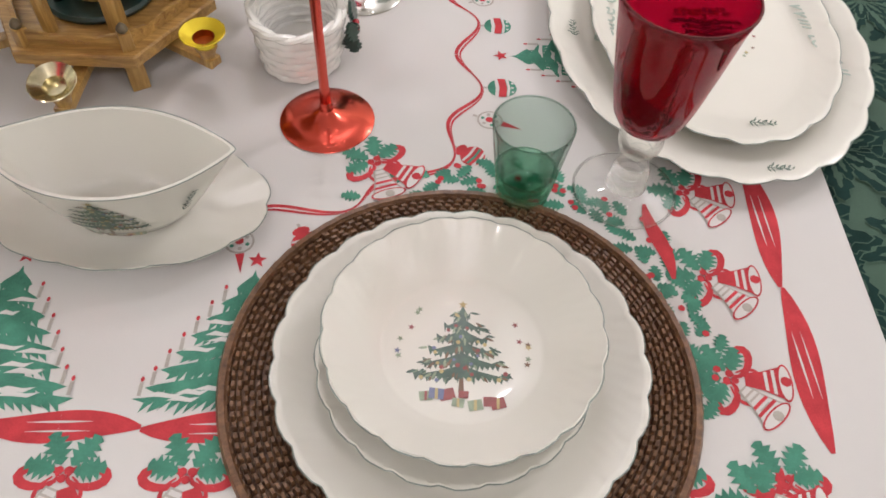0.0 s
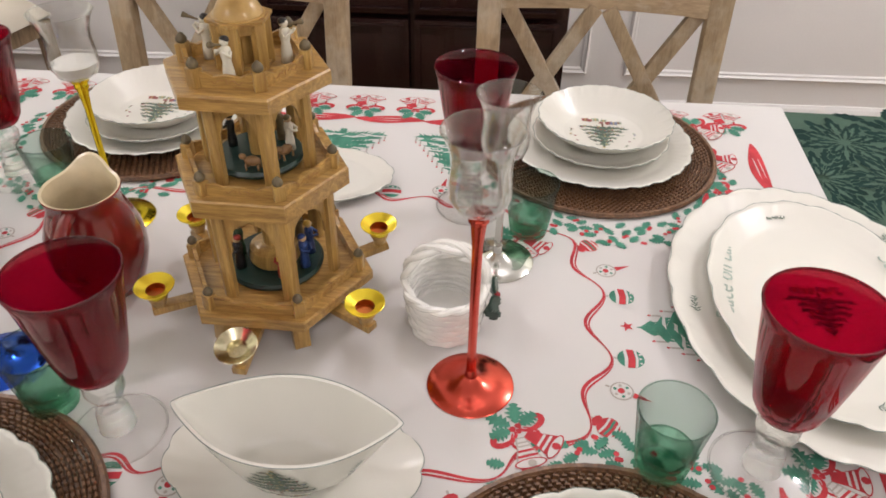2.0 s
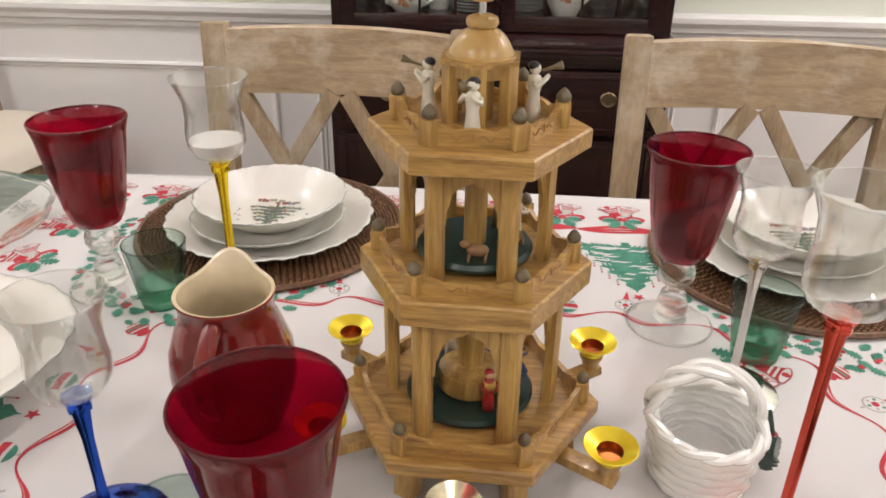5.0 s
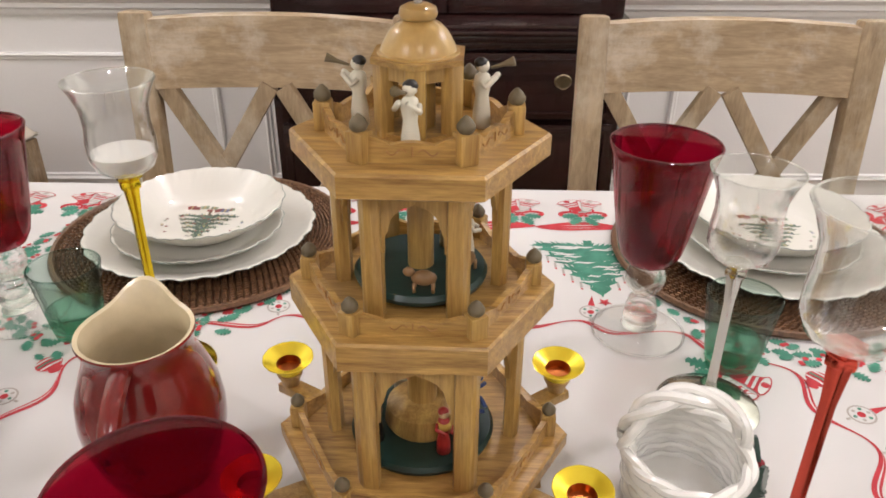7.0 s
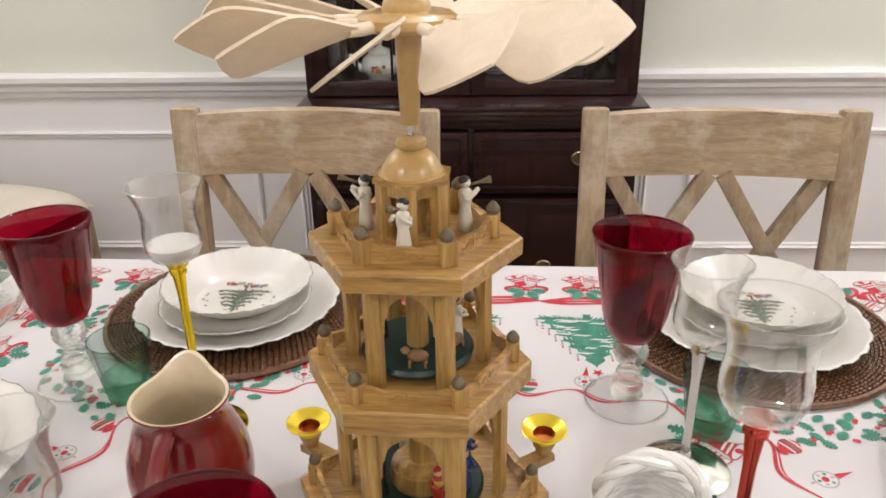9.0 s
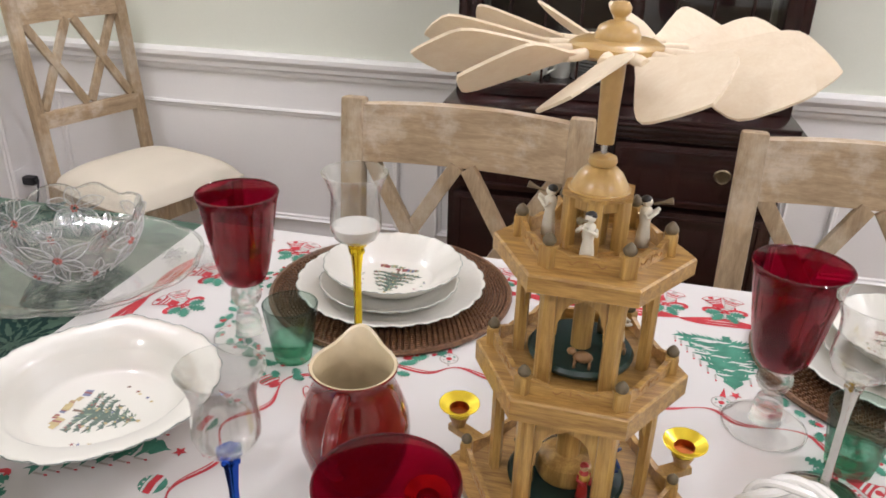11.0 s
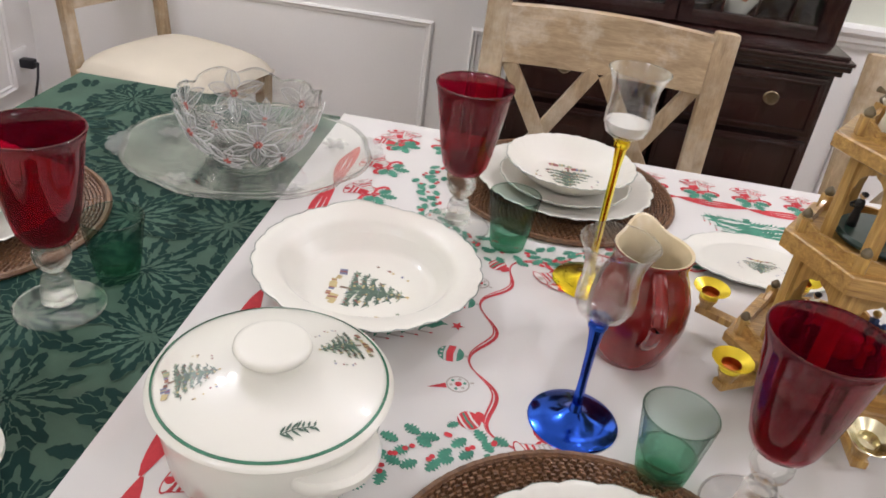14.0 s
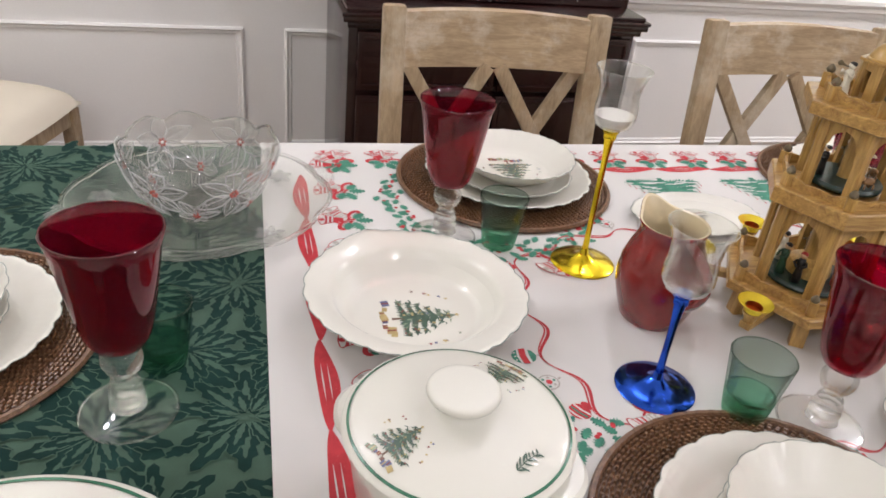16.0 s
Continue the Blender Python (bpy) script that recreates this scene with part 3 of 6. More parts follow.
def print_mesh(name, shapes, mats, place=None, step=0.000004):
    """shapes: (outline, material index, layer). place(x, y, lift) gives the point in space."""
    place = place or (lambda x, y, lift: (x, y, lift))
    verts, faces, idx = [], [], []
    for k, (pts, m, layer) in enumerate(shapes):
        b = len(verts)
        verts += [place(x, y, 0.0003 + 0.00014 * layer + step * (k % 30)) for x, y in pts]
        faces.append(list(range(b, b + len(pts))))
        idx.append(m)
    me = bpy.data.meshes.new(name)
    me.from_pydata(verts, [], faces)
    for m in mats:
        me.materials.append(m)
    me.polygons.foreach_set("material_index", idx)
    me.update()
    return me


def stick(name, me, parent, x=0, y=0, z=0, turn=0, label=""):
    ob = new(name, me)
    ob.parent = parent
    ob.matrix_basis = pose(x, y, z, 0, 0, turn)
    if label:
        ob["label"] = label
    return ob


PRINT = [P_GREEN, P_RED, P_GREY, P_WHITE]


def cloth_tree(rng):
    """Fir tree with snow, candles and a red star; the star's middle at the origin, foot towards -y."""
    out = []
    h, half = 0.130, 0.064
    tiers = 8
    for k in range(tiers):
        t0, t1 = k / tiers, (k + 1.55) / tiers
        y0, y1 = -0.010 - (h - 0.022) * t0, -0.010 - (h - 0.022) * min(t1, 1.02)
        w = half * ((k + 1) / tiers) ** 0.85
        for s in (-1, 1):
            pts = [(0, y0)]
            m = 4 + k
            for j in range(1, m + 1):
                u = j / m
                pts.append((s * w * (u - 0.10), y0 + (y1 - y0) * (0.12 + 0.56 * u)))
            pts.append((s * w * 1.04, y1 + 0.004))
            for j in range(m, 0, -1):
                u = j / m
                pts.append((s * w * (u - 0.10), y1 + 0.0026 * rng.uniform(-1, 1) + 0.001))
                pts.append((s * w * (u - 0.06), y1 - 0.0030 - 0.0062 * rng.random() * u ** 0.5))
            pts.append((0, y1))
            out.append((pts if s < 0 else pts[::-1], 0, 0))
        if k > 0:
            for j in range(1 + k // 2):
                cx = rng.uniform(-0.75, 0.75) * w
                cy = y1 + rng.uniform(0.0, 0.007)
                ln = rng.uniform(0.007, 0.015)
                out.append(([(cx - ln, cy - 0.001), (cx - ln * 0.3, cy + 0.0028), (cx + ln * 0.4, cy + 0.001), (cx + ln, cy + 0.002), (cx + ln * 0.5, cy - 0.002), (cx - ln * 0.2, cy - 0.001)], 3, 1))
        if k > 0:
            for s in (-1, 1):
                x = s * w * 0.97
                y = y1 + 0.006
                out.append(([(x - 0.0013, y), (x + 0.0013, y), (x + 0.0013, y + 0.010), (x - 0.0013, y + 0.010)], 2, 1))
                out.append((disc2(x, y + 0.0125, 0.0017, 6, 0.8, 1.3), 1, 1))
    out.append(([(-0.004, -h + 0.014), (0.004, -h + 0.014), (0.005, -h), (-0.005, -h)], 0, 0))
    out.append((star2(0, -0.001, 0.0075), 1, 2))
    return out


def bauble(kind):
    """A hanging bauble; the hook at the origin, hanging towards +x."""
    o = [([(0, -0.0012), (0.004, -0.0012), (0.004, 0.0012), (0, 0.0012)], 2, 0)]
    if kind == 0:
        o.append((disc2(0.018, 0, 0.0135, 18, 1, 0.92), 0, 0))
        o.append(([(0.011, -0.012), (0.015, -0.0125), (0.016, 0), (0.015, 0.0125), (0.011, 0.012), (0.012, 0)], 3, 1))
        o.append(([(0.014, -0.0124), (0.021, -0.0122), (0.0225, 0), (0.021, 0.0122), (0.014, 0.0124), (0.0155, 0)], 1, 2))
        o.append(([(0.0215, -0.012), (0.024, -0.011), (0.0255, 0), (0.024, 0.011), (0.0215, 0.012), (0.023, 0)], 3, 3))
        for y in (-0.006, 0.0, 0.006):
            o.append((disc2(0.0275, y, 0.0014, 6), 3, 3))
    elif kind == 1:
        o.append((disc2(0.016, 0, 0.0115, 18), 2, 0))
        o.append((disc2(0.016, 0, 0.0098, 18), 3, 1))
        o.append((disc2(0.0155, 0, 0.0035, 10), 1, 2))
        for a in range(6):
            o.append((disc2(0.016 + 0.0068 * math.cos(a * 1.05), 0.0068 * math.sin(a * 1.05), 0.0018, 6), 0 if a % 2 else 2, 2))
        o.append(([(0.0275, 0.0035), (0.0275, -0.0035), (0.046, 0.0)], 1, 0))
    else:
        o.append((disc2(0.008, 0, 0.0055, 10, 0.8, 1.3), 1, 0))
        o.append((disc2(0.020, 0, 0.0105, 18, 1, 1.1), 1, 0))
        for k, c in enumerate((3, 0, 3)):
            x = 0.015 + 0.005 * k
            o.append(([(x, -0.010), (x + 0.0022, -0.010), (x + 0.0032, 0), (x + 0.0022, 0.010), (x, 0.010), (x + 0.001, 0)], c, 1 + k % 2))
        o.append((holly2(0.030, 0, 0, 0.012, 0.008), 0, 0))
    return o


def bells():
    """Two bells with a red bow and holly; the berries in the middle at the origin, bells towards +x."""
    o = []
    for a, l in ((1.75, 0.020), (2.55, 0.024), (3.6, 0.024), (4.45, 0.020)):
        o.append((holly2(0.006 * math.cos(a), 0.006 * math.sin(a), a, l, 0.0150), 0, 1))
    for s in (-1, 1):
        loop = [(0.002 + 0.0065 * math.sin(t), s * (0.003 + 0.0120 * (1 - math.cos(t)))) for t in [k * 2 * math.pi / 14 for k in range(15)]]
        o += [(q, 1, 0) for q in strip2(loop, lambda t: 0.0020 + 0.0042 * math.sin(math.pi * t))]
        tail = [(0.002 + 0.030 * t, s * (0.006 + 0.013 * t + 0.004 * math.sin(6 * t))) for t in [k / 8 for k in range(9)]]
        o += [(q, 1, 0) for q in strip2(tail, lambda t: 0.0012 + 0.0042 * t)]
    for s, c0 in ((-0.36, 2), (0.40, 1)):
        body = [(0.010, 0.0050), (0.022, 0.0072), (0.034, 0.0118), (0.038, 0.0142), (0.038, -0.0142), (0.034, -0.0118), (0.022, -0.0072), (0.010, -0.0050)]
        o.append((move2(body, 0, 0, s), c0, 2))
        inner = [(0.0115, 0.0036), (0.022, 0.0058), (0.034, 0.0102), (0.038, 0.0126), (0.038, -0.0126), (0.034, -0.0102), (0.022, -0.0058), (0.0115, -0.0036)]
        if c0 == 2:
            o.append((move2(inner, 0, 0, s), 3, 3))
            for x in (0.015, 0.019, 0.028):
                o.append((move2([(x, 0.005), (x + 0.0016, 0.005), (x + 0.0016, -0.005), (x, -0.005)], 0, 0, s), 2, 4))
        for x, w in ((0.0235, 0.0070), (0.0290, 0.0090)):
            o.append((move2([(x, w), (x + 0.0024, w + 0.0006), (x + 0.0024, -w - 0.0006), (x, -w)], 0, 0, s), 3 if c0 == 1 else 1, 4))
        o.append((move2(disc2(0.038, 0, 0.0148, 16, 0.36, 1), 0, 0, s), 1, 4))
        o.append((move2(disc2(0.038, 0, 0.0132, 16, 0.31, 1), 0, 0, s), 3, 5))
        o.append((move2(disc2(0.0385, 0.001, 0.0040, 8), 0, 0, s), c0, 6))
    for a in range(3):
        o.append((disc2(0.0034 * math.cos(a * 2.1), 0.0034 * math.sin(a * 2.1), 0.0029, 8), 1, 3))
    return o


def wreath(rng):
    o = []
    for k in range(150):
        a = 2 * math.pi * k / 150 + rng.uniform(-0.02, 0.02)
        r = 0.142 + (-0.013, 0.0, 0.013)[k % 3] + rng.uniform(-0.004, 0.004)
        o.append((holly2(r * math.cos(a), r * math.sin(a), a + math.pi / 2 + rng.choice((-0.8, 0.8, 0.3, -0.3)), rng.uniform(0.014, 0.018), 0.0108), 0, k % 3))
    for k in range(54):
        a = 2 * math.pi * (k + 0.5) / 54
        r = 0.142 + rng.uniform(-0.019, 0.019)
        for j in range(rng.choice((1, 2, 3))):
            o.append((disc2(r * math.cos(a) + rng.uniform(-0.004, 0.004), r * math.sin(a) + rng.uniform(-0.004, 0.004), 0.0028, 7), 1, 3))
    return o


rng = random.Random(4)
tree_me = print_mesh("tree_print", cloth_tree(rng), PRINT)
ball_me = [print_mesh("bauble_print", bauble(k), PRINT) for k in range(3)]
bell_me = print_mesh("bell_print", bells(), PRINT)
wreath_me = print_mesh("wreath_print", wreath(rng), PRINT)
for u, v, a in ((0.169, -0.247, 180), (-0.001, -0.247, 180), (-0.17, -0.247, 180), (0.169, 0.247, 0), (0.0, 0.247, 0), (-0.17, 0.247, 0), (0.364, 0.0, -90), (-0.363, 0.0, 90)):
    stick("tree_print", tree_me, wcl, u, v, TOP, a + 180)
for su in (-1, 1):
    for sv in (-1, 1):
        cu, cv = {(1, 1): (0.372, 0.300), (1, -1): (0.347, -0.302), (-1, 1): (-0.308, 0.306), (-1, -1): (-0.322, -0.312)}[su, sv]
        stick("wreath_print", wreath_me, wcl, cu, cv, TOP, 90 * su)
        stick("bell_print", bell_me, wcl, su * 0.252, sv * 0.143, TOP + 0.00017, math.degrees(math.atan2(-sv * 0.75, su * 0.5)) if sv > 0 else math.degrees(math.atan2(-0.7, su * 0.6)))
        for (u, v, a), k in zip(((0.346, 0.046, 0), (0.336, 0.083, 22), (0.318, 0.122, 35)), (0, 1, 2)):
            stick("bauble_print", ball_me[k], wcl, su * u, sv * v, TOP, sv * a if su > 0 else 180 - sv * a)
        for (u, v, a), k in zip(((0.195, 0.212, 65), (0.150, 0.215, 80), (0.090, 0.205, 90), (0.035, 0.212, 90)), (2, 1, 0, 1)):
            stick("bauble_print", ball_me[k], wcl, su * u, sv * v, TOP, sv * (a if su > 0 else 180 - a))
for k in range(-5, 6):
    stick("bell_print", bell_me, wcl, 0.508, 0.005 + 0.0865 * k, TOP + 0.00005 + 0.00003 * (k % 2), -28)
    stick("bell_print", bell_me, wcl, -0.512, -0.005 + 0.0865 * k, TOP + 0.00005 + 0.00003 * (k % 2), 152)
for k in range(-7, 8):
    stick("bell_print", bell_me, wcl, 0.0765 * k + 0.02, 0.441, TOP + 0.00011 + 0.00003 * (k % 2), 90)
    stick("bell_print", bell_me, wcl, 0.0755 * k - 0.002, -0.414, TOP + 0.00011 + 0.00003 * (k % 2), -90)


def twist_ribbon(length, n):
    """Red border ribbon, twisted into spindles, with white glints."""
    o = []
    for k in range(n):
        a, b = length * (k / n - 0.5), length * ((k + 1) / n - 0.5)
        path = [(a + (b - a) * t, 0.002 * math.sin(2 * math.pi * t + k)) for t in [i / 12 for i in range(13)]]
        o += [(q, 1, 0) for q in strip2(path, lambda t: 0.003 + 0.019 * math.sin(math.pi * t) ** 0.8)]
        for f, w in ((0.003, 0.0016), (-0.0035, 0.0012)):
            glint = [(a + (b - a) * t, f + 0.003 * (t - 0.5)) for t in [0.3 + 0.05 * i for i in range(9)]]
            o += [(q, 3, 1) for q in strip2(glint, lambda t: w * math.sin(math.pi * min(max(t, 0.05), 0.95)))]
    return print_mesh("ribbon_print", o, PRINT)


long_me, short_me = twist_ribbon(0.62, 6), twist_ribbon(0.79, 6)
stick("ribbon_print", long_me, wcl, 0.01, 0.411, TOP)
stick("ribbon_print", long_me, wcl, 0.01, -0.383, TOP)
stick("ribbon_print", short_me, wcl, 0.571, 0, TOP, 90 - 1.0)
stick("ribbon_print", short_me, wcl, -0.572, 0, TOP, 90)
for v0, tr in ((-0.258, 8), (0.185, -8)):
    path = [(0.002 * math.sin(6 * t), 0.075 * t) for t in [i / 10 for i in range(11)]]
    o = [(q, 1, 4) for q in strip2(path, lambda t: 0.003 + 0.010 * math.sin(math.pi * t))]
    stick("ribbon_print", print_mesh("ribbon_print", o, PRINT), wcl, 0.484, v0, TOP, tr)


def wavy(t):
    """The inner garland: a rounded rectangle that waves in and out."""
    a = 2 * math.pi * t
    c, s = math.cos(a), math.sin(a)
    p = 3.2
    r = (abs(c / 0.335) ** p + abs(s / 0.212) ** p) ** (-1 / p)
    r *= 1 - 0.034 * math.cos(22 * a)
    return (r * c, r * s)


o = []
N = 520
path = [wavy(k / N) for k in range(N + 1)]
o += [(q, 1, 0) for q in strip2(path, lambda t: 0.0046 + 0.0026 * math.sin(44 * math.pi * t + 0.7))]
glint = [(x * 1.003, y * 1.003) for x, y in path]
o += [(q, 3, 1) for q in strip2(glint, lambda t: max(0.0002, 0.0014 * math.sin(44 * math.pi * t + 0.7)))]
stick("garland_print", print_mesh("garland_print", o, PRINT), wcl, 0, 0, TOP)


# woven poinsettias of the green cloth
def serrated(ln, wd, grow):
    """Outline of a toothed leaf along +x."""
    pts = [(-grow, 0)]
    for j in range(1, 8):
        t = j / 8
        w = wd / 2 * math.sin(math.pi * t ** 0.85) ** 0.75
        pts.append((ln * (t + (0.030 if j % 2 else -0.03)), w * (1.13 if j % 2 else 0.78) + grow))
    pts.append((ln + grow * 1.5, 0))
    return pts + [(x, -y) for x, y in reversed(pts[1:-1])]


def poinsettia(rng, size, cls):
    """Rings of leaves, each dark with a pale edge and midrib."""
    o = []
    n = 0
    for ring, (cnt, l, w, start) in enumerate(((10, 1.0, 0.36, 0.20), (7, 0.62, 0.27, 0.12))):
        for k in range(cnt):
            a = 2 * math.pi * (k + 0.5 * ring) / cnt + rng.uniform(-0.16, 0.16)
            ln, wd = size * l * rng.uniform(0.8, 1.12), size * w * rng.uniform(0.85, 1.1)
            x, y = size * start * math.cos(a), size * start * math.sin(a)
            z = 4 + (cls * 20 + n) * 0.1
            o.append((move2(serrated(ln, wd, 0.0011), x, y, a), 0, z))
            o.append((move2(serrated(ln, wd, 0.0), x, y, a), 1, z + 0.05))
            o.append((move2(serrated(ln * 0.72, wd * 0.36, 0.0), x, y, a), 0, z + 0.08))
            n += 1
    for k in range(7):
        a, r = rng.uniform(0, 6.28), size * 0.10 * math.sqrt(rng.random())
        o.append((disc2(r * math.cos(a), r * math.sin(a), size * 0.028, 6), 0, 4 + (cls * 20 + 18) * 0.1 + 0.01 * k))
    return o


rng = random.Random(11)
shapes = []
layers = [[] for i in range(60)]
for k in range(1500):
    u, v = rng.uniform(-1.06, 1.06), rng.uniform(-0.495, 0.495)
    if -0.6 < u < 0.58:
        continue
    a = rng.uniform(0, 6.28)
    ln = rng.uniform(0.030, 0.050)
    # the lowest layer that holds no leaf near by
    n = next((i for i, taken in enumerate(layers) if all(math.hypot(u - p, v - q) > 0.11 for p, q in taken)), None)
    if n is None:
        continue
    layers[n].append((u, v))
    shapes.append((move2(serrated(ln, ln * 0.42, 0.0010), u, v, a), 0, 2.2 + n * 0.06))
    shapes.append((move2(serrated(ln, ln * 0.42, 0.0), u, v, a), 1, 2.23 + n * 0.06))
for i in range(-9, 10):
    for j in range(-4, 5):
        u, v = i * 0.118 + (0.059 if j % 2 else 0) + rng.uniform(-0.014, 0.014), j * 0.106 + rng.uniform(-0.012, 0.012)
        if abs(u) > 1.03 or abs(v) > 0.46 or -0.56 < u < 0.53:
            continue
        turn = rng.uniform(0, 1)
        for pts, m, l in poinsettia(rng, rng.choice((0.066, 0.060, 0.054)), 1 + (i % 2) + 2 * (j % 2)):
            shapes.append((move2(pts, u, v, turn), m, l))
leaf_ob = stick("leaf_weave", print_mesh("leaf_weave", shapes, [GREEN_CLOTH, GREEN_LEAF], step=0.0), gcl, 0, 0, TOP - 0.0035)
tagged(leaf_ob, "dark woven poinsettia leaves", kind="stuff")


# ---- dish decoration: small fir tree with baubles, gifts and stars ----
D_GREEN = plain("decal_green", (0.060, 0.108, 0.078), 0.3, vary=0.35, scale=160, coat=0.4)
D_PALE = plain("decal_pale_green", (0.24, 0.30, 0.20), 0.3, vary=0.3, scale=160, coat=0.4)
D_RED = plain("decal_red", (0.24, 0.050, 0.046), 0.3, vary=0.2, scale=160, coat=0.4)
D_GOLD = plain("decal_gold", (0.46, 0.36, 0.16), 0.3, vary=0.2, scale=160, coat=0.4)
D_BLUE = plain("decal_blue", (0.13, 0.15, 0.25), 0.3, vary=0.2, scale=160, coat=0.4)
D_BROWN = plain("decal_brown", (0.16, 0.09, 0.05), 0.3, vary=0.2, scale=160, coat=0.4)
DECAL = [D_GREEN, D_PALE, D_RED, D_GOLD, D_BLUE, D_BROWN]


def dish_tree(seed, h=0.070, stars=True, gifts=True):
    """Tree centred on the origin, tip towards +y: tiers of upturned boughs with baubles, gifts below."""
    r = random.Random(seed)
    o = []
    y0 = -h * 0.5
    o.append(([(-h * 0.025, y0 + h * 0.10), (h * 0.025, y0 + h * 0.10), (h * 0.014, y0 + h * 0.3), (-h * 0.014, y0 + h * 0.3)], 5, 0))
    tiers = 6
    for k in range(tiers):
        y = h * 0.40 - h * 0.62 * k / (tiers - 1)
        w = h * (0.07 + 0.36 * (k / (tiers - 1)) ** 0.85) * r.uniform(0.93, 1.07)
        for s in (-1, 1):
            dip = h * 0.035 * r.uniform(0.6, 1.3)
            pts = [(0, y + h * 0.095), (s * w * 0.35, y + h * 0.035), (s * w * 0.75, y - dip * 0.2), (s * w, y + h * 0.030), (s * w * 0.97, y - h * 0.02)]
            n = 3 + k
            for j in range(n):
                u = 0.92 - 0.92 * j / n
                pts.append((s * w * u, y - dip - h * 0.050 * r.uniform(0.6, 1.3)))
                pts.append((s * w * (u - 0.07), y - dip * 0.6 - h * 0.012))
            pts.append((0, y - dip - h * 0.02))
            o.append((pts if s < 0 else pts[::-1], 0, 0))
        for j in range(9 + 4 * k):
            u = r.uniform(-1.0, 1.0)
            o.append((leaf2(u * w, y + h * r.uniform(-0.03, 0.04), -math.pi / 2 + u * 1.3 + r.uniform(-0.3, 0.3), h * r.uniform(0.05, 0.11), h * 0.026), r.choice((1, 1, 0, 0, 0, 5)), 1))
        for j in range(2 + k):
            o.append((disc2(r.uniform(-0.95, 0.95) * w, y - h * r.uniform(-0.02, 0.07), h * r.uniform(0.014, 0.024), 7), r.choice((2, 2, 3, 4, 3)), 2))
    o.append((star2(0, h * 0.50, h * 0.045), 3, 3))
    if gifts:
        for j in range(8):
            x, y = -h * 0.33 + h * 0.66 * j / 7 + h * r.uniform(-0.03, 0.03), y0 + h * r.uniform(-0.02, 0.09)
            s = h * r.uniform(0.040, 0.080)
            o.append((move2([(-s, -s * 0.8), (s, -s * 0.8), (s, s * 0.8), (-s, s * 0.8)], x, y, r.uniform(-0.3, 0.3)), r.choice((4, 2, 3, 3, 1, 5, 1)), 2 + j % 2))
            o.append((move2([(-s * 0.2, -s * 0.8), (s * 0.2, -s * 0.8), (s * 0.2, s * 0.8), (-s * 0.2, s * 0.8)], x, y), 3 if j % 2 else 2, 4))
    if stars:
        for j in range(12):
            s = -1 if j % 2 else 1
            yy = r.uniform(-0.10, 0.45)
            o.append((star2(s * h * (0.56 - 0.55 * max(0, yy - 0.1) + r.uniform(-0.04, 0.05)), h * yy, h * 0.034, r.random()), r.choice((1, 3, 5, 4, 2)), 0))
    return o


def sprig(seed, l=0.024):
    r = random.Random(seed)
    o = [(q, 0, 0) for q in strip2([(-l / 2, 0), (0, l * 0.05), (l / 2, 0)], lambda t: l * 0.03)]
    for k in range(7):
        x = -l / 2 + l * k / 6
        for s in (-1, 1):
            o.append((leaf2(x, l * 0.05 * math.sin(math.pi * k / 6), s * 0.75 + r.uniform(-0.35, 0.35), l * r.uniform(0.22, 0.40) * (1.15 - 0.5 * k / 6), l * 0.075), 0, 1))
    return o


def on_profile(profile):
    """Height of a turned dish's upper face at a distance from its middle."""
    rs = [p[0] for p in profile]
    zs = [p[1] for p in profile]
    return lambda r: float(np.interp(r, rs, zs))


# ---- china ----
def scallop(n, amp, k_rim, lift=0.0):
    """Lobed rim for a lathe: rings listed in k_rim (ring: weight) swing in and out."""
    def shape(a, k, r, z):
        w = k_rim.get(k, 0.0)
        s = abs(math.sin(a * n / 2)) ** 0.8
        return r * (1 + amp * w * (s - 0.6)), z + (lift * w * (s - 0.5) if lift else 0.0006 * w * math.sin(a * n * 2 + 0.9 * k))
    return shape


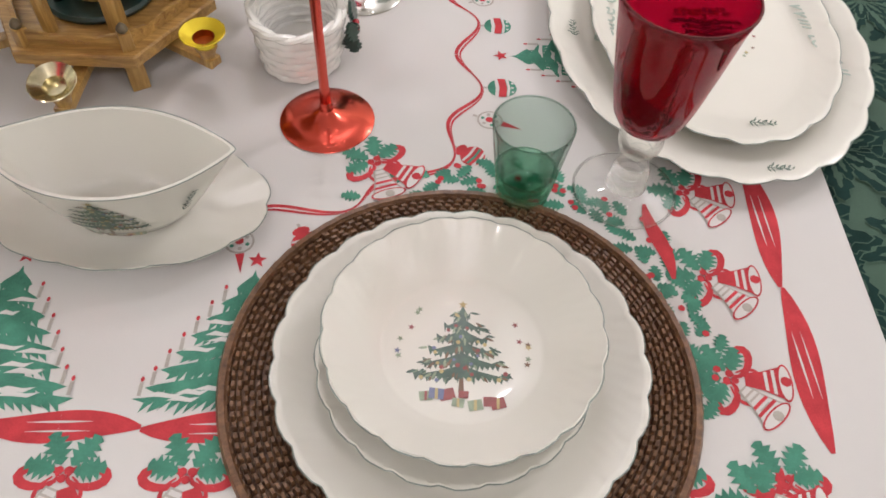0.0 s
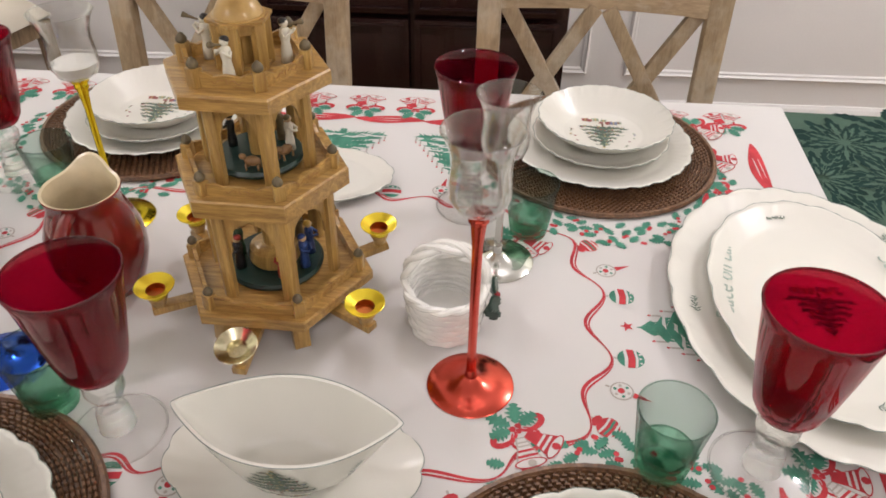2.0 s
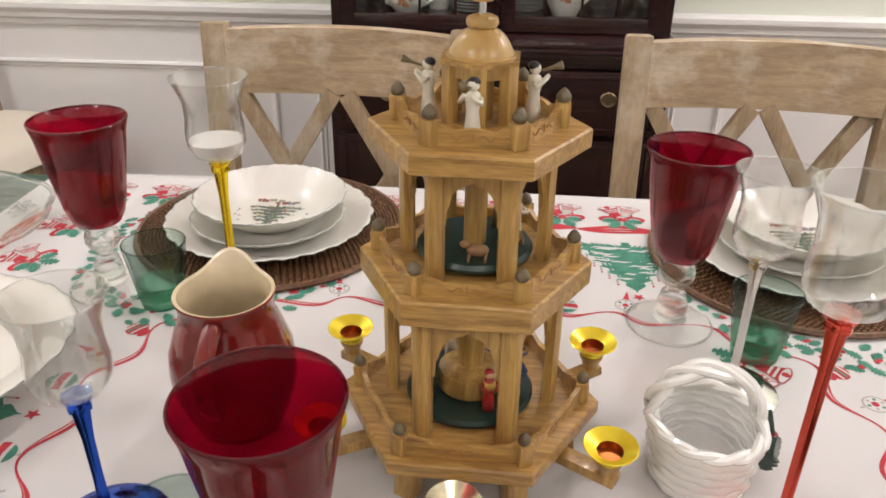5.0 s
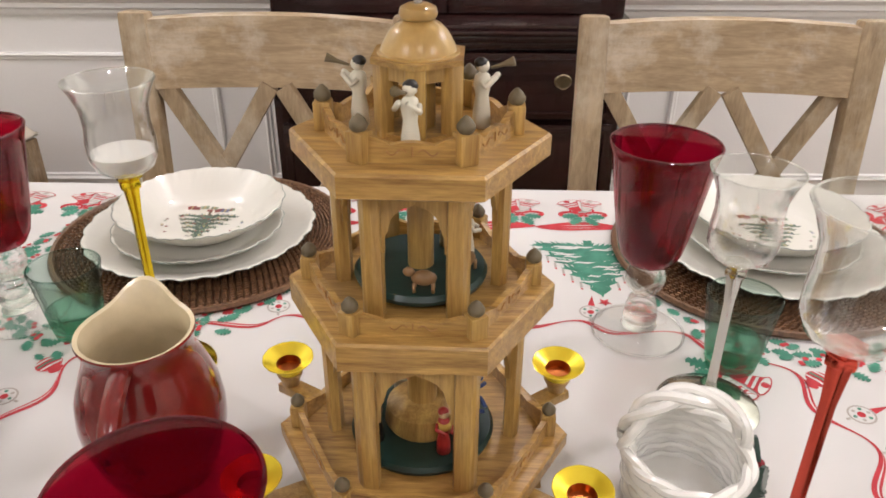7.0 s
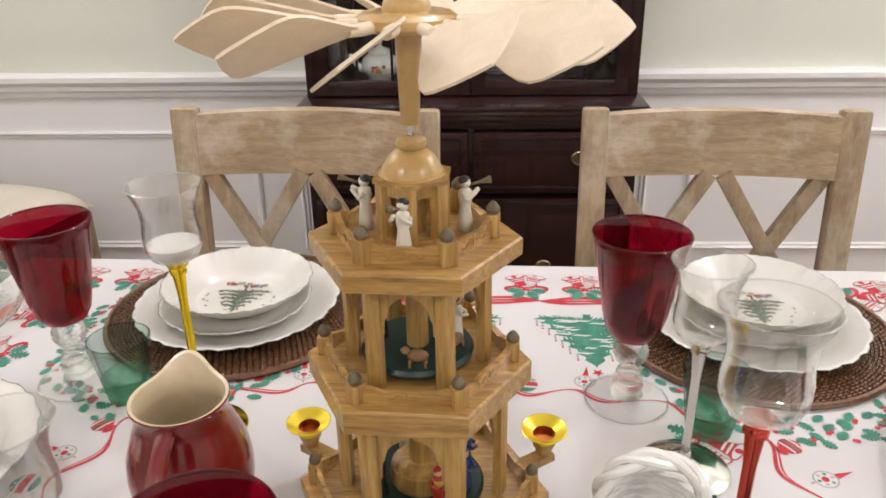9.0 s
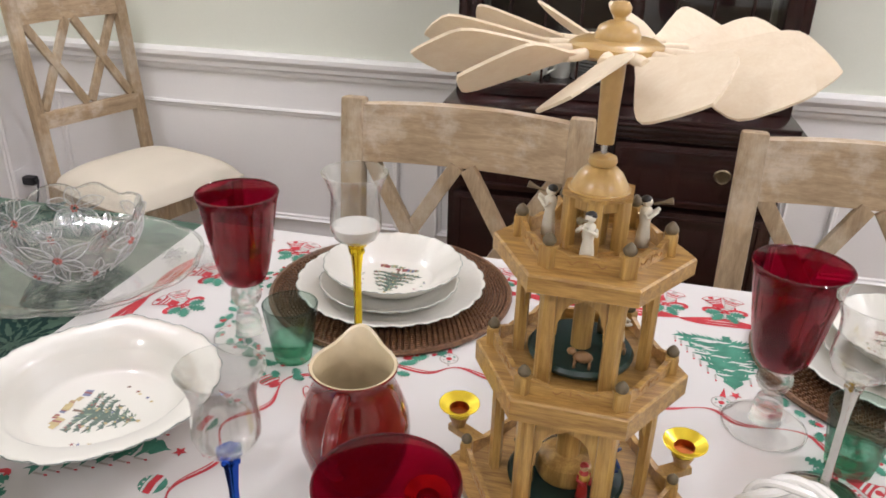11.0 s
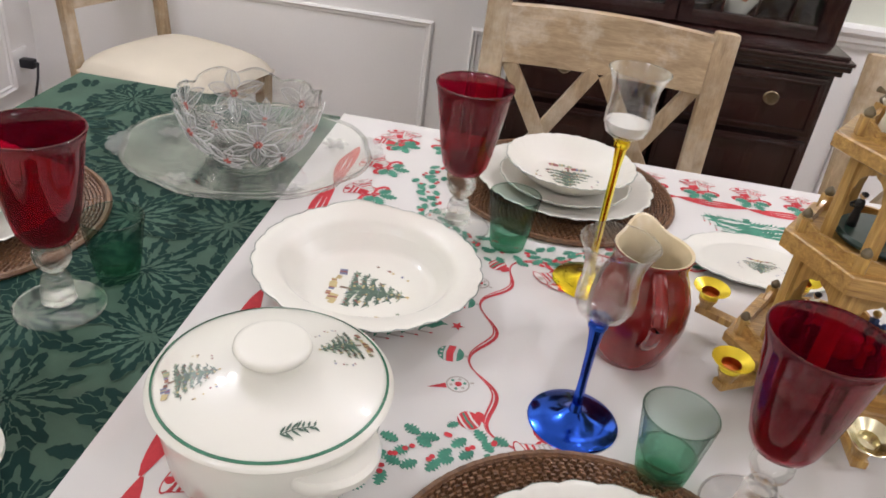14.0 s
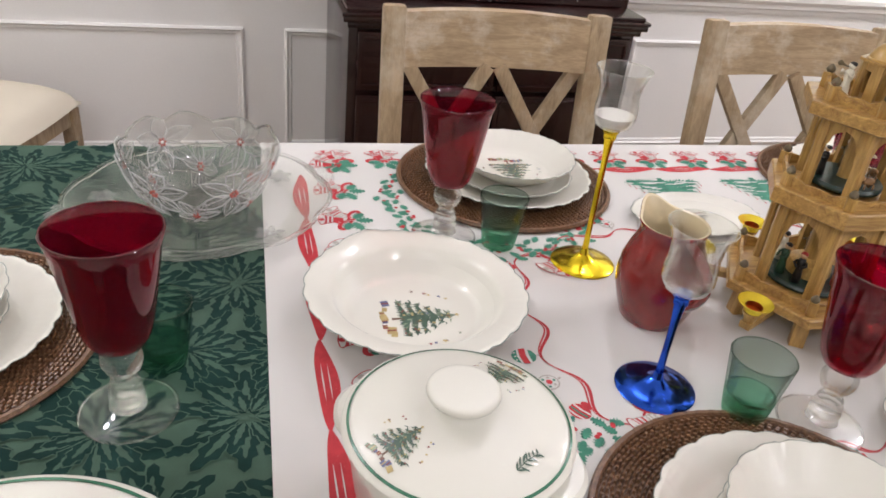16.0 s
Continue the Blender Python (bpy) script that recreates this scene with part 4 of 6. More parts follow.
def dish(name, radius, height, flat, label, parent, lobes=16, amp=0.03, foot=None, squash=1.0, decal_seed=None, decal_h=0.06, decal_at=(0, 0, 0), line=True, lift=0.0, z=0.0, thick=0.0038):
    """A plate or bowl: flat middle, rising wall, lobed rim with a fine dark line."""
    foot = foot or flat * 0.86
    up = [(0, thick + 0.002), (flat * 0.6, thick + 0.002), (flat, thick + 0.003), (flat + (radius - flat) * 0.25, height * 0.32 + thick * 0.5), (flat + (radius - flat) * 0.6, height * 0.68), (radius * 0.985, height), (radius, height - 0.001)]
    down = [(radius * 0.985, height - thick * 0.7), (flat + (radius - flat) * 0.6, height * 0.68 - thick), (flat + (radius - flat) * 0.2, height * 0.25), (foot, 0.0045), (foot, 0.0), (foot - 0.004, 0.0), (foot - 0.006, 0.002), (0, 0.002)]
    top = on_profile(up[:6])
    fine = up[:3] + [(r, top(r)) for r in [flat + (radius * 0.985 - flat) * q / 12 for q in range(1, 13)]] + up[6:]
    base = scallop(lobes, amp, {0: 1.0}, lift)

    def fluted(a, k, r, z):
        """Lobed rim, with slanting flutes pressed into the upper face of the rim."""
        t = (r - flat) / (radius - flat)
        w = float(np.interp(t, (0, 0.6, 0.85, 0.97), (0, 0.06, 0.45, 1.0)))
        r1, z1 = base(a, 0, r, z)
        f = max(0.0, math.sin(math.pi * (t - 0.38) / 0.58)) if 0.38 < t < 0.96 and k < len(fine) else 0.0
        return r + (r1 - r) * w, z + (z1 - z) * w * 0.4 + 0.00011 * f * math.sin(3 * lobes * a + 17 * t)

    bm = lathe(fine + down, lobes * 15, fluted)
    if squash != 1.0:
        bmesh.ops.scale(bm, vec=(1, squash, 1), verts=bm.verts)
    ob = part(name, bm, CHINA, parent, label, sharp=60)
    ob.location.z = z
    if line:
        sh = scallop(lobes, amp, {0: 1.0}, lift)
        pts = []
        for k in range(120):
            a = 2 * math.pi * k / 120
            rr, zz = sh(a, 0, radius, height - 0.0009)
            pts.append((rr * math.cos(a), rr * math.sin(a) * squash, zz))
        part("rim_line", tube(pts, 0.00052, 5, close=True), CHINA_LINE, ob, "fine grey-green rim line")
    if decal_seed is not None:
        top = on_profile(up[:6])
        dx, dy, tr = decal_at
        c, s = math.cos(tr), math.sin(tr)
        me = print_mesh("tree_decal", dish_tree(decal_seed, decal_h), DECAL, lambda x, y, l: (dx + c * x - s * y, dy + s * x + c * y, top(math.hypot(dx + c * x - s * y, dy + s * x + c * y)) + l * 0.6))
        stick("tree_decal", me, ob, label="printed christmas tree decoration")
    return ob


# rattan mat, woven of short arched strands
def mat_mesh(rng):
    bm = bmesh.new()
    for ring in range(18):
        r = 0.0845 + 0.00428 * ring
        n = int(2 * math.pi * r / 0.0074)
        for k in range(n):
            a0 = 2 * math.pi * (k + 0.5 * (ring % 2)) / n
            a1 = a0 + 2 * math.pi / n * 0.98
            wob = rng.uniform(-0.0005, 0.0005)
            prev = None
            for t, hgt in ((0, 0.0008), (0.22, 0.0054), (0.78, 0.0060), (1, 0.0008)):
                a = a0 + (a1 - a0) * t
                ring_v = [bm.verts.new(((r + d + wob) * math.cos(a), (r + d + wob) * math.sin(a), z)) for d, z in ((-0.0020, 0.0005), (-0.0011, hgt + wob), (0.0011, hgt + wob), (0.0020, 0.0005))]
                if prev:
                    for i in range(3):
                        bm.faces.new((prev[i], prev[i + 1], ring_v[i + 1], ring_v[i]))
                prev = ring_v
    return bm


rng = random.Random(21)
mat_bm = mat_mesh(rng)
MAT = thing("placemat", -0.054, 0.766, TOP, "round dark brown woven rattan placemat on the cloth", "placemat", "placemats")
w = part("weave", mat_bm, RATTAN, MAT)
tagged(w, kind="stuff")
part("backing", lathe([(0, 0.0), (0.158, 0.0), (0.158, 0.0016), (0, 0.0016)], 64), RATTAN, MAT)
edge = bmesh.new()
pts = [(0.160 * math.cos(2 * math.pi * k / 160), 0.160 * math.sin(2 * math.pi * k / 160), 0.0042 + 0.0006 * (k % 2)) for k in range(160)]
tube(pts, 0.0038, 6, edge, close=True)
part("edge_coil", edge, RATTAN, MAT)
SETTINGS = {"near": (-0.054, 0.766), "far_east": (0.004, 1.456), "far_west": (-0.619, 1.494), "near_west": (-0.598, 0.810), "west": (-1.312, 1.185)}
for key, (x, y) in SETTINGS.items():
    if key != "near":
        copy_thing(MAT, pose(x, y, TOP if x > -1 else TOP - 0.003, 0, 0, 40 * x))


def setting(x, y, tree_turn, bowl_at=(0, 0), full=True, spin=0.0, z0=TOP):
    """Dinner plate, side plate and soup bowl stacked on a mat."""
    p = thing("dinner_plate", x, y, z0 + 0.0062, "ivory china dinner plate with scalloped rim on a placemat", "plate", "dinner plates", turn=spin)
    dish("plate", 0.1245, 0.019, 0.082, "", p, 24, 0.024, line=True)
    s = thing("salad_plate", x + bowl_at[0] - 0.004, y + bowl_at[1] - 0.003, z0 + 0.0062 + 0.0075, "ivory china salad plate stacked on the dinner plate", "plate", "salad plates", turn=spin + 9)
    dish("plate", 0.0915, 0.017, 0.060, "", s, 20, 0.024, z=0.0)
    b = thing("soup_bowl", x + bowl_at[0], y + bowl_at[1], z0 + 0.0062 + 0.0150, "ivory china soup bowl with printed christmas tree", "bowl", "soup bowls", turn=0)
    dish("bowl", 0.0905, 0.034, 0.052, "", b, 20, 0.022, foot=0.044, decal_seed=5, decal_h=0.074, decal_at=(0, -0.002, radians(tree_turn)))
    return p


setting(-0.055, 0.767, -4, (0.0, 0.003))
setting(0.006, 1.452, 176, (0.006, 0.008), spin=12)
setting(-0.617, 1.486, 178, (0.004, -0.006), spin=30)
setting(-0.590, 0.800, -10, (0.012, -0.010), spin=48)
setting(-1.312, 1.185, -80, (-0.01, 0.0), spin=21, z0=TOP - 0.003)


# ---- glassware ----
def goblet(x, y, z=TOP, turn=0):
    g = thing("wine_goblet", x, y, z, "ruby red glass goblet with clear knopped stem", "goblet", "ruby goblets", turn=turn)
    bowl = [(0.0005, 0.0778), (0.012, 0.0782), (0.0205, 0.082), (0.0255, 0.090), (0.0295, 0.106), (0.0338, 0.130), (0.0382, 0.157), (0.0412, 0.175), (0.0442, 0.186)]
    wall = [(0.0442, 0.186), (0.0455, 0.1875), (0.0460, 0.186), (0.0430, 0.175), (0.0402, 0.157), (0.0358, 0.130), (0.0315, 0.105), (0.0276, 0.088), (0.0225, 0.0785), (0.013, 0.0740), (0.0005, 0.073)]
    part("bowl", lathe(bowl + wall[1:], 56), RUBY, g, "deep ruby red bowl")
    lip = [(0.0451 * math.cos(2 * math.pi * k / 72), 0.0451 * math.sin(2 * math.pi * k / 72), 0.1868) for k in range(72)]
    part("lip", tube(lip, 0.0012, 6, close=True), RUBY, g)
    stem = [(0, 0.0730), (0.0100, 0.0730), (0.0150, 0.0695), (0.0176, 0.0630), (0.0177, 0.0565), (0.0145, 0.0490), (0.0090, 0.0440), (0.0082, 0.0405), (0.0118, 0.0375), (0.0128, 0.0350), (0.0114, 0.0330), (0.0138, 0.0305), (0.0148, 0.0270), (0.0132, 0.0245), (0.0152, 0.0215), (0.0158, 0.0170), (0.0140, 0.0135), (0.0165, 0.0085), (0, 0.0085)]
    part("stem", lathe(stem, 32), CRYSTAL, g, "clear glass knopped stem")
    part("foot", lathe([(0, 0.0080), (0.012, 0.0078), (0.022, 0.0040), (0.0415, 0.0024), (0.0422, 0.0012), (0.0410, 0.0), (0, 0.0)], 48), CLEAR_FOOT, g, "clear glass foot")
    part("foot_edge", tube([(0.0418 * math.cos(2 * math.pi * k / 72), 0.0418 * math.sin(2 * math.pi * k / 72), 0.0013) for k in range(72)], 0.0012, 6, close=True), CRYSTAL, g)
    return g


first = goblet(0.089, 0.934, TOP + 0.0008)
for x, y, size in ((-0.753, 1.338, 1.0), (-0.467, 0.943, 0.97), (-0.166, 1.311, 1.0)):
    copy_thing(first, pose(x, y, TOP + 0.0008) @ Matrix.Scale(size, 4))
copy_thing(first, pose(-1.115, 1.056, TOP - 0.0015))


def tumbler(x, y, z=TOP):
    g = thing("tumbler", x, y, z, "small green glass tumbler with a thick base", "tumbler", "green tumblers")
    g.scale = (1.0, 1.0, 0.92)
    part("glass", lathe([(0.0226, 0.0320), (0.0236, 0.040), (0.0262, 0.064), (0.0293, 0.0835), (0.0304, 0.0850), (0.0312, 0.0842), (0.0312, 0.083), (0.0288, 0.062), (0.0264, 0.042), (0.0252, 0.0320)], 48), GREEN_GLASS, g)
    part("base", lathe([(0, 0.001), (0.018, 0.0), (0.0212, 0.002), (0.0222, 0.008), (0.0238, 0.0195), (0.0252, 0.0315), (0.0222, 0.0318), (0.0200, 0.022), (0.0165, 0.0125), (0.0095, 0.0095), (0, 0.009)], 40,
                       lambda a, k, r, zz: (r * (1 + (0.045 * math.cos(7 * a + 0.8 * k) if k in (6, 7, 8, 9) else 0)), zz)), GREEN_DEEP, g, "thick green glass base")
    rim = [(0.0306 * math.cos(2 * math.pi * k / 64), 0.0306 * math.sin(2 * math.pi * k / 64), 0.0846) for k in range(64)]
    part("rim", tube(rim, 0.0009, 6, close=True), GREEN_GLASS, g)
    return g


first = tumbler(0.004, 0.931)
for x, y in ((-0.096, 1.261), (-0.686, 1.310), (-0.537, 0.969)):
    copy_thing(first, pose(x, y, TOP) @ Matrix.Diagonal((1.0, 1.0, 0.92, 1.0)))
copy_thing(first, pose(-1.089, 1.122, TOP - 0.003) @ Matrix.Diagonal((1.0, 1.0, 0.92, 1.0)))


def candle_holder(x, y, height, metal, colour, wax=0.0, turn=0):
    """Tall holder: coloured metallic foot and stem, clear tulip cup."""
    g = thing("candle_holder", x, y, TOP, "tall tulip candle holder with " + colour + " metallic stem", "candle holder", "tulip candle holders", turn=turn)
    cup = 0.072
    z1 = height - cup
    part("foot", lathe([(0, 0.0), (0.040, 0.0), (0.0412, 0.001), (0.040, 0.0022), (0.028, 0.0038), (0.014, 0.0075), (0.0062, 0.014), (0.0045, 0.022), (0, 0.022)], 56), metal, g)
    part("stem", lathe([(0, 0.021), (0.0042, 0.021), (0.0036, 0.05), (0.0040, z1 - 0.035), (0.0060, z1 - 0.012), (0.0075, z1 - 0.011), (0.0078, z1 - 0.007), (0.0070, z1 - 0.005), (0.0098, z1 - 0.002), (0.0098, z1), (0, z1)], 16,
                       lambda a, k, r, zz: (r * (1 + 0.10 * math.cos(6 * a)), zz)), metal, g)
    out = [(0.002, 0.0), (0.013, 0.0005), (0.021, 0.006), (0.0250, 0.016), (0.0250, 0.028), (0.0235, 0.040), (0.0245, 0.054), (0.0290, 0.066), (0.0320, cup)]
    inn = [(r - 0.0012, z + (0.003 if k < 2 else 0.0006)) for k, (r, z) in enumerate(out)][::-1]
    inn[-1] = (0.0008, 0.0032)
    part("cup", lathe([(r, z + z1 + 0.0005) for r, z in out + inn], 48), CLEAR, g, "clear glass tulip cup")
    rim = [(0.0316 * math.cos(2 * math.pi * k / 64), 0.0316 * math.sin(2 * math.pi * k / 64), z1 + cup + 0.0006) for k in range(64)]
    part("rim", tube(rim, 0.0007, 6, close=True), CLEAR, g)
    if wax:
        part("wax", lathe([(0, 0.0045), (0.013, 0.0045), (0.0190, 0.0075), (0.0228, 0.0150), (0.0234, wax), (0.0150, wax + 0.0004), (0.0, wax - 0.003)], 40), WAX, g, "white candle wax") .location = (0, 0, z1)
    return g


candle_holder(-0.159, 1.016, 0.273, CHROME_RED, "red")
candle_holder(-0.610, 1.017, 0.189, CHROME_BLUE, "blue")
candle_holder(-0.588, 1.257, 0.255, CHROME_YELLOW, "yellow", 0.0185)
candle_holder(-0.133, 1.206, 0.208, CHROME_SILVER, "silver")

# ---- red stoneware pitcher ----
pit = thing("pitcher", -0.553, 1.138, TOP, "glossy red stoneware pitcher with beige inside", "pitcher", turn=0)


def spout(a, k, r, z):
    d = math.atan2(math.sin(a - 1.74), math.cos(a - 1.74))
    w = {9: 0.15, 10: 0.5, 11: 1.0, 12: 1.0, 13: 1.0, 14: 0.5, 15: 0.15}.get(k, 0)
    g = math.exp(-(d / 0.42) ** 2) * w
    return r * (1 + 0.33 * g), z + 0.012 * g


outer = [(0, 0.0), (0.036, 0.0), (0.039, 0.003), (0.0460, 0.022), (0.0525, 0.046), (0.0535, 0.062), (0.0512, 0.080), (0.0445, 0.099), (0.0402, 0.110), (0.0382, 0.117), (0.0395, 0.126), (0.0415, 0.1315), (0.0408, 0.1330)]
inner = [(0.0378, 0.1320), (0.0360, 0.126), (0.0348, 0.117), (0.0368, 0.110), (0.0410, 0.098), (0.0472, 0.078), (0.049, 0.060), (0.042, 0.022), (0.034, 0.006), (0, 0.006)]
part("body", lathe(outer, 64, lambda a, k, r, z: spout(a, k, r * (1 + (0.006 * math.sin(z * 900) if 4 < k < 8 else 0)), z)), RED_GLAZE, pit)
bm = lathe([outer[-1]] + inner, 64, lambda a, k, r, z: spout(a, k + 12, r, z))
part("lining", bm, BEIGE_GLAZE, pit, "beige glazed lining and lip")
ha = radians(-87)
hp = []
for k in range(17):
    t = math.pi * k / 16
    r = 0.037 + 0.037 * math.sin(t) ** 0.75 + 0.014 * (k / 16)
    z = 0.124 - 0.078 * (k / 16) + 0.008 * math.sin(t)
    hp.append((r * math.cos(ha), r * math.sin(ha), z))
pit.scale = (0.935, 0.935, 0.93)
part("handle", tube(hp, lambda t: 0.0078 - 0.001 * t, 10, flat=0.7), RED_GLAZE, pit)

# ---- white woven china basket with holly bow ----
bas = thing("china_basket", -0.187, 1.101, TOP, "white glazed china basket with woven sides", "basket")
bas.scale = (1.0, 1.10, 0.79)
WHITE_CHINA = plain("white_glazed_china", (0.80, 0.79, 0.74), 0.2, vary=0.05, scale=30, fine=80, bump=0.1, coat=0.4)
part("lining", lathe([(0, 0), (0.033, 0), (0.0345, 0.003), (0.0385, 0.064), (0.0365, 0.064), (0.0345, 0.020), (0.0325, 0.0175), (0, 0.0170)], 48), WHITE_CHINA, bas)
for ring in range(6):
    r, z = 0.0345 + 0.0009 * ring, 0.008 + 0.0100 * ring
    for side in (1, -1):
        rr = r + (0.0012 if side > 0 else -0.0026)
        pts = [((rr + side * 0.0008 * math.sin(12 * a + math.pi * ring)) * math.cos(a), (rr + side * 0.0008 * math.sin(12 * a + math.pi * ring)) * math.sin(a), z) for a in [2 * math.pi * k / 96 for k in range(96)]]
        part("strand", tube(pts, 0.0024 if side > 0 else 0.0015, 7, close=True, flat=2.2), WHITE_CHINA, bas)
for ph in (0, math.pi):
    pts = [((0.0395 + 0.0018 * math.cos(6 * a + ph)) * math.cos(a), (0.0395 + 0.0018 * math.cos(6 * a + ph)) * math.sin(a), 0.067 + 0.0020 * math.sin(6 * a + ph)) for a in [2 * math.pi * k / 112 for k in range(112)]]
    part("rim_twist", tube(pts, 0.0035, 7, close=True), WHITE_CHINA, bas)
for ph in (0, 2.1, 4.2):
    pts = []
    for k in range(41):
        t = math.pi * k / 40
        x, z = 0.040 * math.cos(t), 0.066 + 0.044 * math.sin(t)
        pts.append((x + 0.0026 * math.cos(3.2 * t + ph) * math.cos(t), 0.006 + 0.008 * math.sin(t) + 0.0062 * math.sin(3.2 * t + ph), z + 0.0026 * math.cos(3.2 * t + ph) * math.sin(t)))
    part("handle_strand", tube(pts, 0.0041, 8), WHITE_CHINA, bas)
BOW_GREEN = plain("dark_green_ceramic", (0.02, 0.05, 0.035), 0.3, vary=0.3, scale=80, coat=0.3)
BOW_RED = plain("red_ceramic_berry", (0.35, 0.02, 0.03), 0.2, vary=0.15, scale=80, coat=0.4)
for k, (dy, dz, tl) in enumerate(((-0.010, 0.050, 40), (0.008, 0.045, -30), (-0.004, 0.028, 100), (0.006, 0.062, 10))):
    bm = slab([(p[0], p[1]) for p in holly2(-0.011, 0, 0, 0.024, 0.015)], 0, 0.003)
    bmesh.ops.transform(bm, matrix=Matrix.Translation((0.0475, dy, dz)) @ Euler((radians(tl), radians(80), 0)).to_matrix().to_4x4(), verts=bm.verts)
    part("holly_leaf", bm, BOW_GREEN, bas, "dark green ceramic holly leaf")
for dy, dz in ((-0.003, 0.043), (0.004, 0.038), (0.001, 0.050)):
    part("berry", ball(0.0036, (0.0515, dy, dz)), BOW_RED, bas, "red ceramic berry")
wire = [(0.050, 0.004 + 0.004 * math.sin(k * 0.9), 0.028 - 0.0025 * k) for k in range(9)]
part("wire", tube(wire, 0.0006, 5), BRASS, bas)

# ---- sauce boat on its oval stand ----
sau = thing("sauce_boat", -0.303, 0.907, TOP, "ivory china sauce boat on its attached oval saucer", "sauce boat", turn=-3)
stand_up = [(0, 0.006), (0.050, 0.006), (0.072, 0.0085), (0.098, 0.0180), (0.1075, 0.0215), (0.1080, 0.0205), (0.1065, 0.0185), (0.075, 0.006), (0.055, 0.003), (0.053, 0), (0, 0)]
bm = lathe(stand_up, 96, scallop(10, 0.035, {3: 0.6, 4: 1, 5: 1, 6: 1}))
bmesh.ops.scale(bm, vec=(1, 0.61, 1), verts=bm.verts)
st = part("saucer", bm, CHINA, sau, sharp=60)
sh = scallop(10, 0.035, {0: 1})
pts = []
for k in range(120):
    a = 2 * math.pi * k / 120
    rr, zz = sh(a, 0, 0.1080, 0.0210)
    pts.append((rr * math.cos(a), 0.61 * rr * math.sin(a), zz))
part("rim_line", tube(pts, 0.00052, 5, close=True), CHINA_LINE, st)
NB = 64


def boat_point(a, t, inset=0.0):
    """Side of the boat: t 0 at the base, 1 at the rim; pointed ends along x."""
    c, s = math.cos(a), math.sin(a)
    lx = 0.040 + 0.043 * t ** 0.75 - inset
    ly = 0.024 + 0.0220 * t ** 0.6 - inset
    e = 1 + 0.11 * t * abs(c) ** 8
    x = lx * c * e
    y = ly * (abs(s) ** (1.10 + 0.28 * t)) * (1 if s >= 0 else -1)
    z = 0.008 + 0.064 * t + 0.007 * t * abs(c) ** 5
    return (x, y, z)


bm = bmesh.new()
rings = []
for t, ins in ((0.0, 0.004), (0.0, 0.0), (0.2, 0), (0.4, 0), (0.6, 0), (0.8, 0), (1.0, 0), (1.0, 0.0028), (0.8, 0.003), (0.6, 0.003), (0.4, 0.003), (0.2, 0.003), (0.06, 0.004)):
    rings.append([bm.verts.new(boat_point(2 * math.pi * k / NB, t, ins)) for k in range(NB)])
for a, b in zip(rings, rings[1:]):
    for i in range(NB):
        bm.faces.new((a[i], a[(i + 1) % NB], b[(i + 1) % NB], b[i]))
bm.faces.new(rings[-1])
part("boat", bm, CHINA, sau, sharp=60)
part("rim_line", tube([boat_point(2 * math.pi * k / 96, 1.003, -0.0003) for k in range(96)], 0.00045, 5, close=True), CHINA_LINE, sau)


def on_boat(x, y, lift):
    a = -math.pi / 2 + x / 0.062
    t = 0.50 + y / 0.068
    p = boat_point(a, t)
    return (p[0] * 1.012, p[1] * 1.012 - lift * 1.2, p[2])


me = print_mesh("tree_decal", [([(x * 1.12, y * 0.95 + 0.003) for x, y in p], m, l) for p, m, l in dish_tree(8, 0.058, False, True)], DECAL, on_boat)
stick("tree_decal", me, sau, label="printed fir tree decoration")
for s in (-1, 1):
    me = print_mesh("sprig_decal", [(move2(p, s * 0.060, 0.004, 1.4), m, l) for p, m, l in sprig(3, 0.020)], DECAL, on_boat)
    stick("sprig_decal", me, sau, label="printed fir sprig")

# ---- serving dish ----
srv = thing("serving_bowl", -0.831, 1.160, TOP, "shallow ivory china serving bowl with christmas tree print", "serving bowl", turn=8)
srv.scale = (0.965, 0.965, 1.0)
up = [(0, 0.009), (0.066, 0.009), (0.076, 0.011), (0.086, 0.022), (0.093, 0.034), (0.100, 0.040), (0.119, 0.043), (0.1235, 0.0435)]
dn = [(0.1245, 0.0425), (0.1225, 0.0405), (0.100, 0.0365), (0.088, 0.026), (0.074, 0.008), (0.066, 0.005), (0.064, 0.0), (0.058, 0.0), (0, 0.003)]


def lug(a, k, r, z):
    s = scallop(24, 0.024, {5: 0.4, 6: 1, 7: 1, 8: 1, 9: 1, 10: 0.4})(a, k, r, z)
    w = {6: 0.8, 7: 1, 8: 1, 9: 0.8}.get(k, 0)
    g = sum(math.exp(-(math.atan2(math.sin(a - c), math.cos(a - c)) / 0.22) ** 2) for c in (1.75, 1.75 + math.pi))
    return s[0] * (1 + 0.055 * w * g), s[1] + 0.003 * w * g


ob = part("bowl", lathe(up + dn, 112, lug), CHINA, srv, sharp=60)
part("rim_line", tube([(lug(a, 7, 0.1243, 0)[0] * math.cos(a), lug(a, 7, 0.1243, 0)[0] * math.sin(a), 0.0431 + lug(a, 7, 0.1243, 0)[1]) for a in [2 * math.pi * k / 140 for k in range(140)]], 0.0007, 5, close=True), CHINA_LINE, ob)
top = on_profile(up)
c, s = math.cos(radians(-98)), math.sin(radians(-98))
me = print_mesh("tree_decal", dish_tree(12, 0.084), DECAL, lambda x, y, l: (c * x - s * y + 0.004, s * x + c * y - 0.010, top(math.hypot(c * x - s * y + 0.004, s * x + c * y - 0.010)) + l * 0.6))
stick("tree_decal", me, ob, label="printed christmas tree decoration")


# ---- covered casserole dishes ----
LID_LINE = plain("green_band_glaze", (0.045, 0.16, 0.095), 0.2, vary=0.2, scale=60, coat=0.4)


